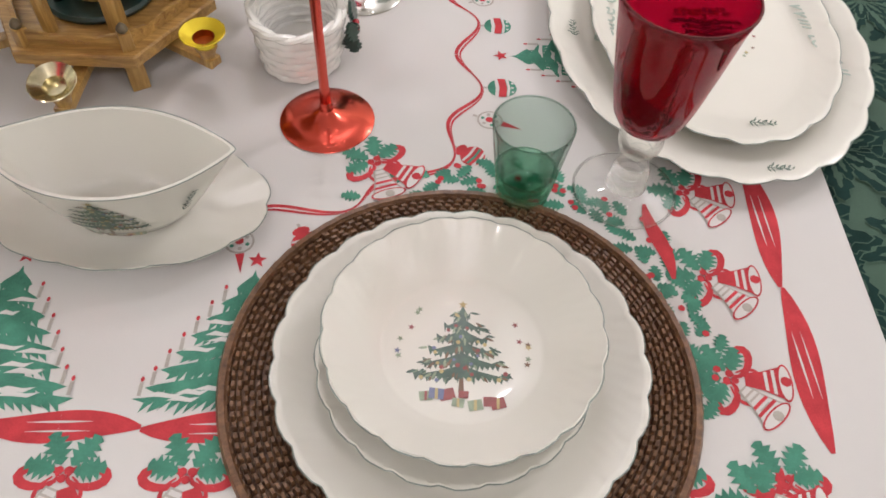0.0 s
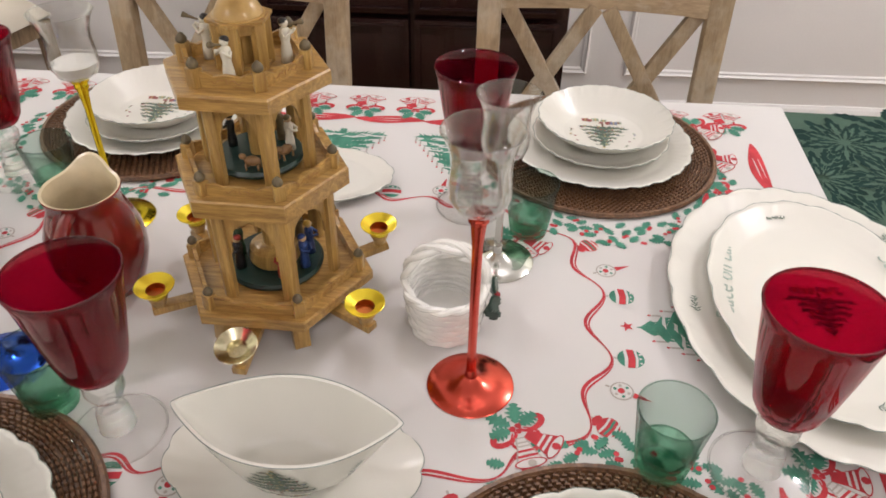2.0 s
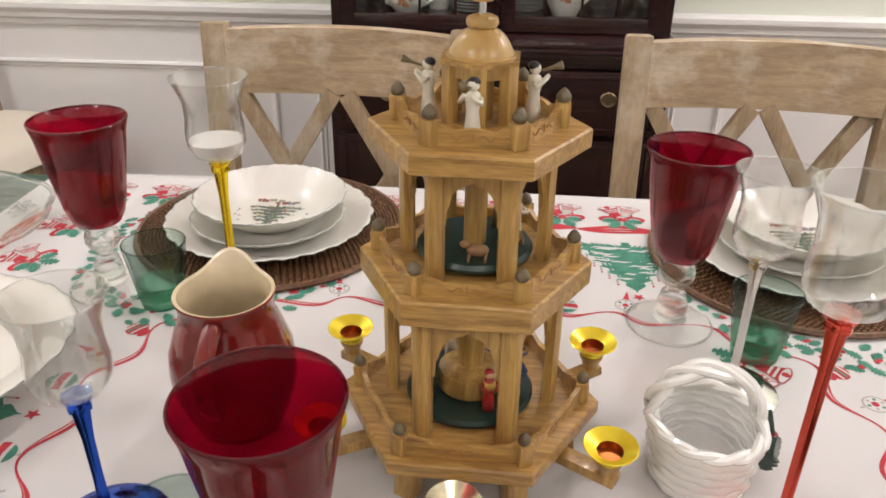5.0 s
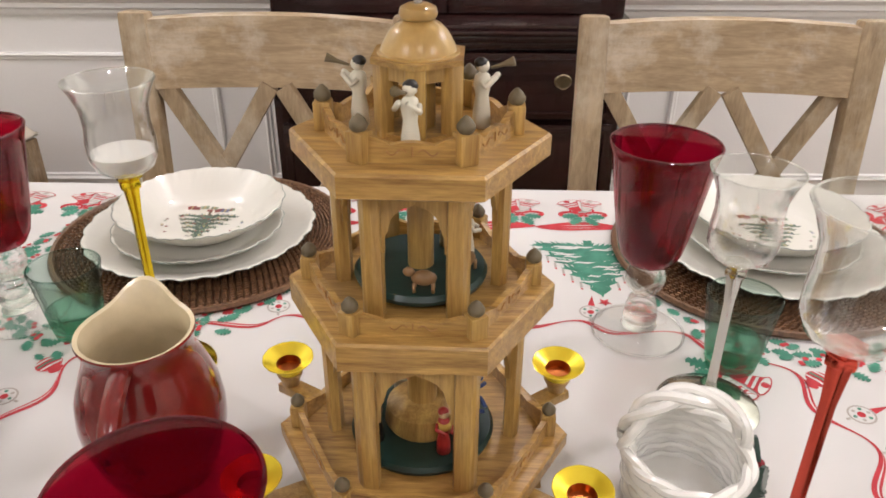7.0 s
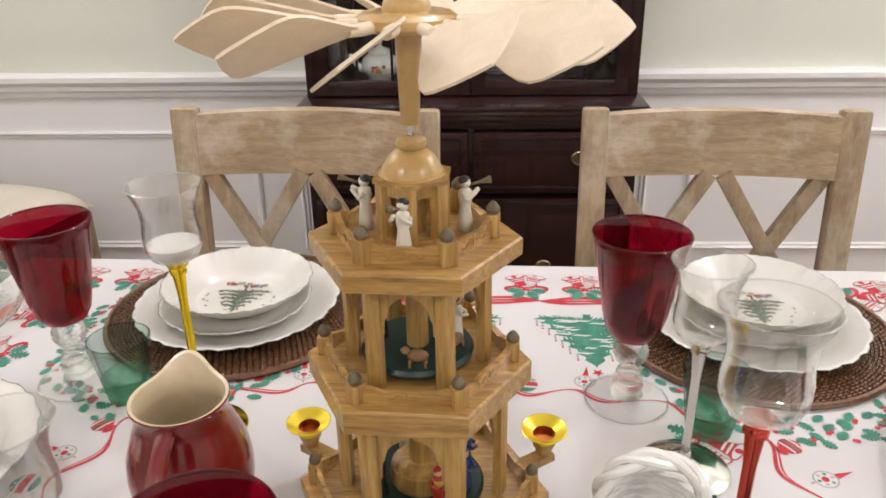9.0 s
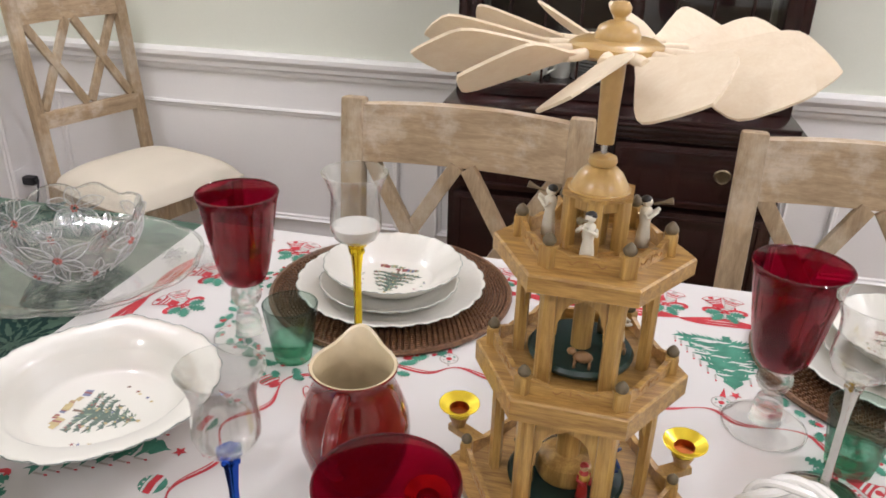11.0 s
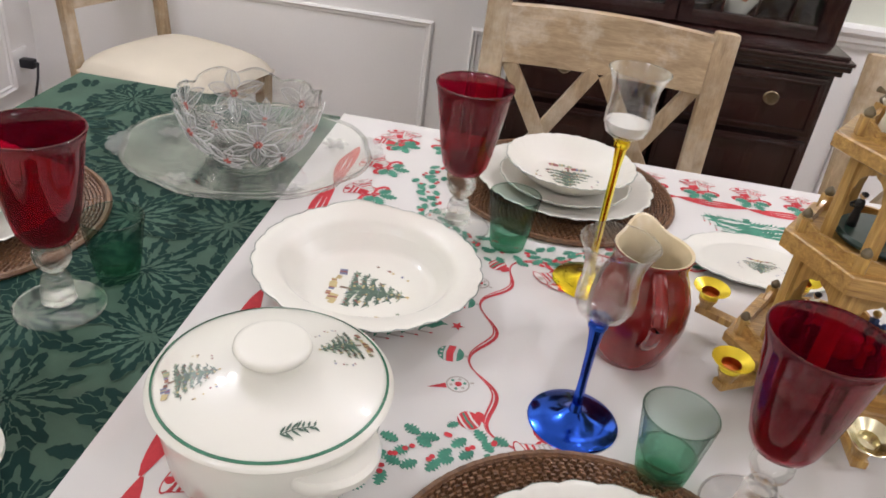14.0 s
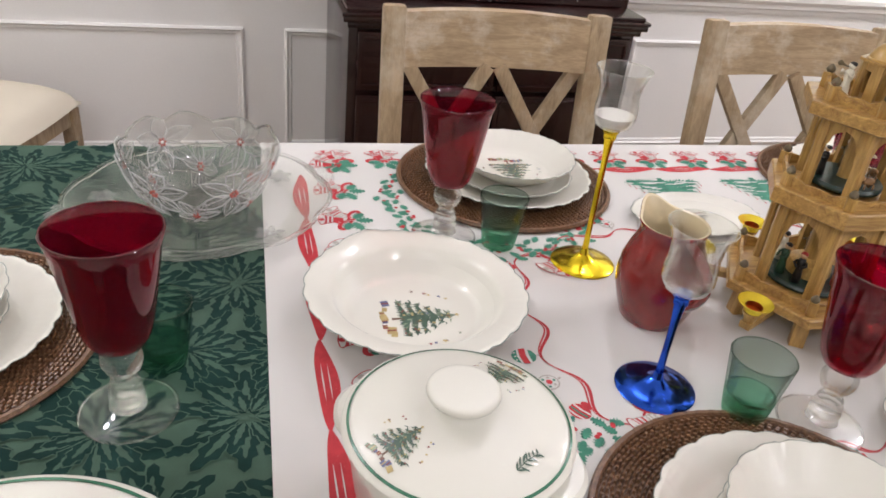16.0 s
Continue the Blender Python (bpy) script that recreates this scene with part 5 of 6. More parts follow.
def casserole(x, y, z, r, hgt, turn, label, knob=True, name="casserole"):
    t = thing(name, x, y, z, label, "casserole", turn=turn)
    k = r / 0.090
    body = [(0, 0), (0.060 * k, 0), (0.066 * k, 0.004), (0.080 * k, 0.022), (0.086 * k, hgt - 0.014), (0.0885 * k, hgt - 0.004), (0.0885 * k, hgt), (0.083 * k, hgt), (0.080 * k, 0.030), (0.062 * k, 0.010), (0, 0.009)]
    part("dish", lathe(body, 72), CHINA, t, sharp=60)
    for s in (-1, 1):
        lugs = bmesh.new()
        rows = []
        for inset, dz in ((0.004, -0.0065), (0.0, -0.003), (0.0, 0.002), (0.004, 0.0055)):
            rows.append([lugs.verts.new((s * (0.078 * k + (0.028 - inset) * math.sin(math.pi * q) ** 0.55), (-0.038 + 0.076 * q) * (1 - inset * 8), hgt - 0.016 + dz)) for q in [i / 16 for i in range(17)]])
        for ra, rb in zip(rows, rows[1:]):
            for i in range(16):
                lugs.faces.new((ra[i], ra[i + 1], rb[i + 1], rb[i]))
        lugs.faces.new(rows[0])
        lugs.faces.new(rows[-1][::-1])
        part("handle", lugs, CHINA, t)
    lid = [(0.0905 * k, hgt), (0.0920 * k, hgt + 0.002), (0.0905 * k, hgt + 0.0045), (0.082 * k, hgt + 0.008), (0.060 * k, hgt + 0.0145), (0.035 * k, hgt + 0.0185), (0.024 * k, hgt + 0.0195)]
    if knob:
        lid += [(0.0185, hgt + 0.0215), (0.0178, hgt + 0.0255), (0.0215, hgt + 0.0292), (0.0272, hgt + 0.0322), (0.0288, hgt + 0.0352), (0.0283, hgt + 0.0376), (0.0264, hgt + 0.0390), (0.0235, hgt + 0.0394), (0.0120, hgt + 0.0391), (0, hgt + 0.0389)]
    else:
        lid += [(0, hgt + 0.020)]
    under = [(0, hgt + 0.004), (0.080 * k, hgt + 0.001), (0.0905 * k, hgt)]
    ld = part("lid", lathe(lid, 80), CHINA, t, sharp=60)
    part("band", lathe([(0.0878 * k, hgt + 0.0060), (0.0858 * k, hgt + 0.0069), (0.0858 * k, hgt + 0.0074), (0.0878 * k, hgt + 0.0065)], 80, closed=True), LID_LINE, ld, "green glazed band")
    prof = sorted(lid[2:7])
    top = on_profile(prof)
    return ld, top


lid_ob, top = casserole(-0.855, 0.914, TOP, 0.0895, 0.079, -38, "white covered china casserole with green band and knob lid")


def lid_decal(shapes, ang, rad, turn, name, lab):
    cx, cy = rad * math.cos(ang), rad * math.sin(ang)
    c, s = math.cos(turn), math.sin(turn)
    me = print_mesh(name, shapes, DECAL, lambda x, y, l: (cx + c * x - s * y, cy + s * x + c * y, top(math.hypot(cx + c * x - s * y, cy + s * x + c * y)) + l * 0.6 + 0.0004))
    stick(name, me, lid_ob, label=lab)


base_t = radians(38)
for ang, sd in ((radians(205), 3), (radians(40), 4)):
    lid_decal(dish_tree(sd, 0.040), ang + base_t, 0.058, ang + base_t - math.pi / 2 + math.pi, "tree_decal", "printed christmas tree decoration")
lid_decal(sprig(6, 0.024), radians(-58) + base_t, 0.066, radians(32) + base_t, "sprig_decal", "printed fir sprig")
casserole(-1.170, 0.792, TOP - 0.003, 0.140, 0.055, 20, "large white covered china dish with green band", knob=True, name="covered_dish")

# ---- crystal ----
FROST = frosted_glass("frosted_glass", (0.96, 0.96, 0.95))
cpl = thing("crystal_platter", -1.058, 1.440, TOP - 0.0005, "clear pressed glass oval platter with frosted handles", "platter", turn=19)
bm = lathe([(0, 0.003), (0.110, 0.003), (0.128, 0.006), (0.150, 0.016), (0.163, 0.019), (0.165, 0.0175), (0.160, 0.0155), (0.128, 0.002), (0.110, 0.0), (0, 0.0)], 72, scallop(8, 0.04, {3: 0.6, 4: 1, 5: 1, 6: 1}))
bmesh.ops.scale(bm, vec=(1.02, 0.96, 1), verts=bm.verts)
part("plate", bm, CLEAR_FOOT, cpl)
pts = []
for k in range(120):
    a = 2 * math.pi * k / 120
    rr, zz = scallop(8, 0.04, {0: 1})(a, 0, 0.1635, 0.0182)
    pts.append((rr * math.cos(a) * 1.02, rr * math.sin(a) * 0.96, zz))
part("rim", tube(pts, 0.0030, 8, close=True), CRYSTAL, cpl)
for s in (-1, 1):
    fan = []
    for q in range(41):
        a = -1.5 + 3.0 * q / 40
        r = 0.030 * (0.82 + 0.18 * abs(math.sin(a * 4.5)))
        fan.append((s * (0.158 + r * math.cos(a)), 1.25 * r * math.sin(a)))
    bm = slab(fan if s > 0 else fan[::-1], 0.0150, 0.0205)
    part("handle", bm, FROST, cpl, "frosted petal-shaped handle", smooth=False)


def flower(bm, m, size):
    """Pressed flower of six petals standing proud of the glass."""
    for k in range(6):
        a = k * math.pi / 3
        own = bmesh.new()
        bmesh.ops.create_uvsphere(own, u_segments=8, v_segments=6, radius=1)
        bmesh.ops.transform(own, matrix=m @ Matrix.Rotation(a, 4, "Z") @ Matrix.Translation((size * 0.55, 0, 0)) @ Matrix.Diagonal((size * 0.48, size * 0.27, size * 0.10, 1)), verts=own.verts)
        join(own, bm)


for a in (0.3, 1.5, 2.6, 3.9, 5.1):
    bm = bmesh.new()
    flower(bm, Matrix.Translation((0.128 * math.cos(a), 0.122 * math.sin(a), 0.0075)), 0.020)
    part("flower_relief", bm, FROST, cpl, "pressed flower relief")
cbw = thing("crystal_bowl", -1.057, 1.437, TOP + 0.0045, "clear pressed glass bowl with red-centred poinsettias", "bowl", turn=0)
cbw.scale = (0.99, 0.99, 0.98)


def wave_rim(a, k, r, z):
    w = {3: 0.1, 4: 0.4, 5: 1, 6: 1, 7: 1, 8: 0.4, 9: 0.1}.get(k, 0)
    return r * (1 + 0.02 * w * math.cos(14 * a)), z + w * (0.004 * math.sin(3 * a + 1) + 0.011 * abs(math.sin(4.5 * a)))


def pressed(a, k, r, z):
    """Pressed petal relief on the outside of the bowl."""
    t = z / 0.084
    w = min(1, max(0, t * 1.4)) ** 1.5
    rel = 0.010 * math.sin(6 * a + 2.2 * math.sin(z * 95)) * math.cos(z * 150 + 2 * math.sin(3 * a)) + 0.004 * math.sin(19 * a + z * 210)
    top = 0.0 if t < 0.6 else (t - 0.6) / 0.4
    return r * (1 + 0.02 * top * math.cos(14 * a) + (rel * w if k > 17 else 0)), z + top * (0.004 * math.sin(3 * a + 1) + 0.011 * abs(math.sin(4.5 * a)))


zs = [0.004 + 0.080 * q / 16 for q in range(17)]
rad = on_profile([(0.004, 0.044), (0.012, 0.058), (0.034, 0.077), (0.058, 0.088), (0.084, 0.0955)])
ring = [(0, 0.004)] + [(rad(z), z) for z in zs] + [(rad(z) + 0.0028, z - 0.0012) for z in reversed(zs)] + [(0.044, 0.0), (0, 0.0)]
part("bowl", lathe(ring, 180, pressed), thin_glass("pressed_glass", (0.955, 0.955, 0.95), 0.04), cbw, sharp=80)
part("base", lathe([(0, 0.0042), (0.043, 0.0042), (0.053, 0.010), (0.056, 0.009), (0.046, 0.0005), (0, 0.0005)], 48), CRYSTAL, cbw)
part("rim", tube([(wave_rim(a, 5, 0.0955, 0)[0] * math.cos(a), wave_rim(a, 5, 0.0955, 0)[0] * math.sin(a), 0.0828 + wave_rim(a, 5, 0.095, 0)[1]) for a in [2 * math.pi * k / 160 for k in range(160)]], 0.0016, 6, close=True), CRYSTAL, cbw)
STAIN = plain("pink_red_stain", (0.42, 0.11, 0.09), 0.2, vary=0.25, scale=200, coat=0.4)
PETAL = frosted_glass("pressed_petal_glass", (0.97, 0.97, 0.96), 0.24)
# Edge glass is whitened to stand in for bevels catching light.
EDGE = frosted_glass("petal_edge_highlight", (0.98, 0.98, 0.97), 0.46)


def on_bowl(u, z, lift):
    """Point of the bowl's outside: angle, height, distance off the glass."""
    zz = max(0.002, min(0.088, z))
    r = rad(max(0.004, min(0.084, zz))) + 0.003 + lift
    return Vector((r * math.cos(u), r * math.sin(u), zz))


def petal(bm, edges, ca, cz, turn, ln, wd):
    """Pointed leaf folded along its midrib, wrapped on the bowl."""
    left, mid, right = [], [], []
    for q in range(7):
        t = q / 6
        w = wd / 2 * math.sin(math.pi * (0.04 + 0.96 * t) ** 0.8) ** 0.8 if q < 6 else 0.0
        for s, row in ((-1, left), (0, mid), (1, right)):
            x = ln * (0.12 + 0.88 * t)
            u = x * math.cos(turn) - s * w * math.sin(turn)
            v = x * math.sin(turn) + s * w * math.cos(turn)
            row.append(on_bowl(ca + u / 0.088, cz + v, 0.0030 if s else 0.0012))
    vs = [[bm.verts.new(p) for p in row] for row in (left, mid, right)]
    for q in range(6):
        for k in range(2):
            bm.faces.new((vs[k][q], vs[k][q + 1], vs[k + 1][q + 1], vs[k + 1][q]))
    tube(left, 0.0009, 5, edges)
    tube(right, 0.0009, 5, edges)
    tube(mid[:-1], 0.0006, 5, edges)


rng = random.Random(44)
for j in range(6):
    for row, (z, size) in enumerate(((0.057, 0.043), (0.022, 0.031))):
        aa = 2 * math.pi * (j + 0.5 * row) / 6 + rng.uniform(-0.08, 0.08)
        bm, edges = bmesh.new(), bmesh.new()
        for k in range(6):
            petal(bm, edges, aa, z, k * math.pi / 3 + rng.uniform(-0.2, 0.2) + 0.3 * j, size * rng.uniform(0.8, 1.1), size * 0.46)
        fl = part("petals", bm, PETAL, cbw, "pressed poinsettia petals")
        part("petal_edge", edges, EDGE, fl, "raised petal edges, whitened as highlights")
        bm = bmesh.new()
        for k in range(6):
            ball(0.0021, on_bowl(aa + 0.045 * math.cos(k * 1.05), z + 0.004 * math.sin(k * 1.05), 0.0022), bm, n=6)
        part("flower_centre", bm, STAIN, fl, "red stained flower centre")

# ---- oval platters at the east end ----
big = thing("oval_platter", 0.200, 1.135, TOP, "large oval ivory china platter with scalloped rim", "platter", "platters", turn=-4)
dish("platter", 0.152, 0.022, 0.104, "", big, 22, 0.026, squash=1.39, foot=0.09)
sm = thing("oval_platter", 0.205, 1.135, TOP + 0.0085, "smaller oval ivory china platter lying on a larger one", "platter", "platters", turn=-4)
so = dish("platter", 0.117, 0.020, 0.080, "", sm, 18, 0.026, squash=1.48, foot=0.07)
me_s = print_mesh("sprig_decal", sprig(4, 0.021), DECAL)
for x, y, tr in ((-0.128, -0.02, 90), (0.03, -0.192, 0), (0.105, 0.125, 60)):
    stick("sprig_decal", me_s, big, x, y, 0.0190, tr, "printed fir sprig")
for x, y, tr in ((0.02, -0.142, 0), (-0.02, 0.145, 10)):
    stick("sprig_decal", me_s, so, x, y, 0.0132, tr, "printed fir sprig")
stick("tree_decal", print_mesh("tree_decal", dish_tree(17, 0.075), DECAL), so, 0.0, -0.01, 0.0064, 180, "printed christmas tree decoration")
SCRIPT = plain("grey_green_script", (0.36, 0.44, 0.38), 0.4, vary=0.1)
for words, x, y, tr in (("Good Will to All", 0.088, 0.02, -82), ("Peace on Earth", -0.088, 0.03, 82)):
    cu = bpy.data.curves.new("script", "FONT")
    cu.body, cu.size, cu.align_x, cu.shear, cu.extrude = words, 0.026, "CENTER", 0.35, 0.0001
    cu.materials.append(SCRIPT)
    ob = new("script", cu)
    ob.parent = so
    ob.matrix_basis = pose(x, y, 0.0125, 0, 0, tr)

# small plate behind the pyramid
fpl = thing("side_plate", -0.366, 1.357, TOP, "ivory china side plate lying on the cloth", "plate")
dish("plate", 0.092, 0.012, 0.060, "", fpl, 14, 0.03, decal_seed=7, decal_h=0.046, decal_at=(0.0, -0.01, 3.0), line=True)
fpl.scale = (1.08, 0.72, 1.0)

# ---- christmas pyramid ----
pyr = thing("christmas_pyramid", -0.3635, 1.129, TOP, "three-tier varnished wooden christmas pyramid with pale paddles", "christmas pyramid", turn=-3)
FINIAL = plain("olive_stained_wood", (0.13, 0.10, 0.055), 0.5, vary=0.2, scale=60)
DISC_GREEN = plain("dark_green_paint", (0.012, 0.035, 0.028), 0.35, vary=0.2, scale=30)


def hexa(r, turn=0.0):
    return [(r * math.cos(math.pi / 3 * k + turn), r * math.sin(math.pi / 3 * k + turn)) for k in range(6)]


def deck(r, z0, z1, name="deck"):
    bm = bmesh.new()
    loops = []
    for rr, z in ((r - 0.004, z0), (r, z0 + 0.002), (r, z1 - 0.0015), (r - 0.0015, z1)):
        loops.append([bm.verts.new((x, y, z)) for x, y in hexa(rr)])
    for a, b in zip(loops, loops[1:]):
        for i in range(6):
            bm.faces.new((a[i], a[(i + 1) % 6], b[(i + 1) % 6], b[i]))
    bm.faces.new(loops[0][::-1])
    bm.faces.new(loops[-1])
    return part(name, bm, DECK_WOOD, pyr, smooth=False)


def side_matrix(k, apothem):
    """Local x along the k-th side, y outwards, z up."""
    a = math.pi / 3 * (k + 0.5)
    ox, oy = math.cos(a), math.sin(a)
    return Matrix(((-oy, ox, 0, ox * apothem), (ox, oy, 0, oy * apothem), (0, 0, 1, 0), (0, 0, 0, 1)))


def fence(r, z, h, tip):
    """Posts with acorn tips at the corners and scalloped boards between."""
    for k, (x, y) in enumerate(hexa(r)):
        a = math.pi / 3 * k
        bm = box(0.0098, 0.0104, h, (x, y, z + h / 2), 0.0008, m=Matrix.Rotation(a, 4, "Z"))
        p = part("fence_post", bm, GOLD_WOOD, pyr)
        part("finial", lathe([(0, 0), (0.0035, 0), (0.0048, 0.0018), (0.0048, 0.004), (0.0032, 0.0066), (0.0012, 0.0085), (0, 0.0092)], 12, at=(x, y, z + h)), FINIAL, p)
    apo = r * math.cos(math.pi / 6)
    half = r / 2 - 0.0042
    n = 16
    outline = [(-half, 0)] + [(half, 0)]
    topc = []
    for i in range(n + 1):
        u = 1 - 2 * i / n
        e = abs(u)
        hh = 0.58 * h + (0.30 * h * max(0, (e - 0.55) / 0.45) ** 0.6) + 0.10 * h * math.cos(u * math.pi * 1.0) * (1 if e < 0.5 else 0)
        topc.append((u * half, hh))
    outline += topc
    for k in range(6):
        m = side_matrix(k, apo)
        bm = bmesh.new()
        fr = [bm.verts.new(m @ Vector((x, 0.0018, z + yv))) for x, yv in outline]
        bk = [bm.verts.new(m @ Vector((x, -0.0018, z + yv))) for x, yv in outline]
        bm.faces.new(fr)
        bm.faces.new(bk[::-1])
        for i in range(len(outline)):
            j = (i + 1) % len(outline)
            bm.faces.new((fr[i], bk[i], bk[j], fr[j]))
        part("fence_board", bm, DECK_WOOD, pyr, smooth=False)


CARVE = plain("burnt_scroll_line", (0.34, 0.17, 0.055), 0.5, vary=0.2, scale=80)


def scroll(r, z):
    """A small burnt scroll on the boards that face the table's near side."""
    apo = r * math.cos(math.pi / 6) + 0.0021
    for k in (3, 4, 5):
        m = side_matrix(k, apo)
        bm = bmesh.new()
        for s in (-1, 1):
            pts = [m @ Vector((s * (0.003 + 0.010 * t), 0, z + 0.0016 * math.sin(6.5 * t))) for t in [i / 12 for i in range(13)]]
            tube(pts, 0.00045, 5, bm)
        tube([m @ Vector((0, 0, z - 0.002)), m @ Vector((0, 0, z + 0.003))], 0.0005, 5, bm)
        part("scroll", bm, CARVE, pyr)


def arcade(r, z0, z1, w):
    """Six corner pillars with pointed arch boards between them."""
    for k, (x, y) in enumerate(hexa(r)):
        a = math.pi / 3 * k
        out = Vector((math.cos(a), math.sin(a), 0))
        side = Vector((-out.y, out.x, 0))
        bm = bmesh.new()
        sec = [(-w * 0.62, 0.0015), (-w * 0.30, 0.0048), (0, 0.0060), (w * 0.30, 0.0048), (w * 0.62, 0.0015), (w * 0.45, -0.0045), (-w * 0.45, -0.0045)]
        lo = [bm.verts.new(Vector((x, y, z0)) + side * s + out * o) for s, o in sec]
        hi = [bm.verts.new(Vector((x, y, z1)) + side * s + out * o) for s, o in sec]
        for i in range(len(sec)):
            j = (i + 1) % len(sec)
            bm.faces.new((lo[i], lo[j], hi[j], hi[i]))
        bm.faces.new(lo[::-1])
        bm.faces.new(hi)
        part("pillar", bm, GOLD_WOOD, pyr, smooth=False)
    apo = r * math.cos(math.pi / 6)
    half = r / 2 - 0.002
    hgt = z1 - z0
    gap = half * 0.74
    prof = []
    for i in range(21):
        u = -1 + i / 10
        e = abs(u)
        yv = hgt * 0.84 - hgt * 0.17 * e ** 2.6 + 0.025 * hgt * max(0.0, 1 - e / 0.15) - (0.05 * hgt if e > 0.84 else 0)
        prof.append((u * gap, yv))
    spring = hgt * 0.50
    for k in range(6):
        m = side_matrix(k, apo)
        bm = bmesh.new()
        pts = [(-half, spring), (-gap * 1.02, spring)] + prof + [(gap * 1.02, spring), (half, spring), (half, hgt), (-half, hgt)]
        bottoms = [(-half, spring), (-gap * 1.02, spring)] + prof + [(gap * 1.02, spring), (half, spring)]
        fr = [(bm.verts.new(m @ Vector((x, 0.0016, z0 + yv))), bm.verts.new(m @ Vector((x, 0.0016, z1)))) for x, yv in bottoms]
        bk = [(bm.verts.new(m @ Vector((x, -0.0016, z0 + yv))), bm.verts.new(m @ Vector((x, -0.0016, z1)))) for x, yv in bottoms]
        for i in range(len(bottoms) - 1):
            bm.faces.new((fr[i][0], fr[i + 1][0], fr[i + 1][1], fr[i][1]))
            bm.faces.new((bk[i][0], bk[i][1], bk[i + 1][1], bk[i + 1][0]))
            bm.faces.new((fr[i][0], bk[i][0], bk[i + 1][0], fr[i + 1][0]))
        part("arch_board", bm, GOLD_WOOD, pyr, smooth=False)


# bottom tier
for x, y in hexa(0.078):
    part("foot", beam((x, y, 0), (x * 0.96, y * 0.96, 0.034), 0.016, 0.014, 0.0008, facing=(x, y, 0)), GOLD_WOOD, pyr)
deck(0.1005, 0.034, 0.047)
fence(0.0865, 0.047, 0.017, 0.05)
scroll(0.0865, 0.053)
arcade(0.0605, 0.047, 0.150, 0.0135)
deck(0.083, 0.149, 0.169)
fence(0.0690, 0.169, 0.0145, 0.05)
scroll(0.0690, 0.1745)
arcade(0.0475, 0.169, 0.252, 0.0115)
deck(0.0740, 0.251, 0.266)
fence(0.0535, 0.266, 0.0165, 0.05)
scroll(0.0535, 0.272)
# turning discs and axis
for r, z in ((0.048, 0.049), (0.040, 0.174)):
    part("turntable", lathe([(0, 0), (r, 0), (r + 0.001, 0.003), (r - 0.001, 0.006), (0, 0.006)], 48, at=(0, 0, z)), DISC_GREEN, pyr, "dark green turning disc")
part("hub_block", lathe([(0, 0), (0.024, 0), (0.026, 0.004), (0.024, 0.016), (0.016, 0.021), (0, 0.021)], 24, at=(0, 0, 0.055)), GOLD_WOOD, pyr)
part("axis", lathe([(0, 0.075), (0.010, 0.075), (0.010, 0.150), (0.008, 0.180), (0.008, 0.30), (0, 0.30)], 20), GOLD_WOOD, pyr)
# lantern and dome
for k, (x, y) in enumerate(hexa(0.0212, 0.52)):
    part("lantern_post", box(0.0072, 0.0108, 0.040, (x, y, 0.287), 0.0006, m=Matrix.Rotation(math.pi / 3 * k + 0.52, 4, "Z")), GOLD_WOOD, pyr)
part("lantern_base", slab(hexa(0.0255, 0.52), 0.266, 0.2695), DECK_WOOD, pyr, smooth=False)
part("lantern_band", slab(hexa(0.0232, 0.52), 0.2985, 0.3067), GOLD_WOOD, pyr, smooth=False)
part("lantern_core", lathe([(0.009, 0.268), (0.009, 0.2984)], 16), GOLD_WOOD, pyr)
part("lantern_roof", slab(hexa(0.0280, 0.52), 0.3068, 0.3098), DECK_WOOD, pyr, smooth=False)
part("dome", lathe([(0.0222, 0.3098), (0.0223, 0.3108), (0.0204, 0.3114), (0.0198, 0.3138), (0.0178, 0.3175), (0.0155, 0.3215), (0.0118, 0.3250), (0.0078, 0.3270), (0.0095, 0.3280), (0.0103, 0.3303), (0.0095, 0.3332), (0.0060, 0.3350), (0, 0.3352)], 40), TURNED, pyr)
part("pin", lathe([(0.0022, 0.335), (0.0022, 0.352)], 10), CHROME_SILVER, pyr, "steel bearing pin")
part("shaft", lathe([(0, 0.343), (0.0062, 0.343), (0.0064, 0.350), (0.0076, 0.385), (0.0080, 0.404), (0, 0.404)], 24), TURNED, pyr)
wheel = part("paddle_hub", lathe([(0, 0.402), (0.026, 0.402), (0.031, 0.405), (0.031, 0.410), (0.027, 0.4125), (0.0150, 0.4135), (0.0148, 0.4165), (0.0125, 0.4215), (0.0068, 0.4245), (0.0040, 0.4250), (0.0040, 0.4270), (0.0066, 0.4300), (0.0070, 0.4330), (0.0050, 0.4365), (0, 0.4375)], 40), TURNED, pyr, "turned hub of the paddle wheel")
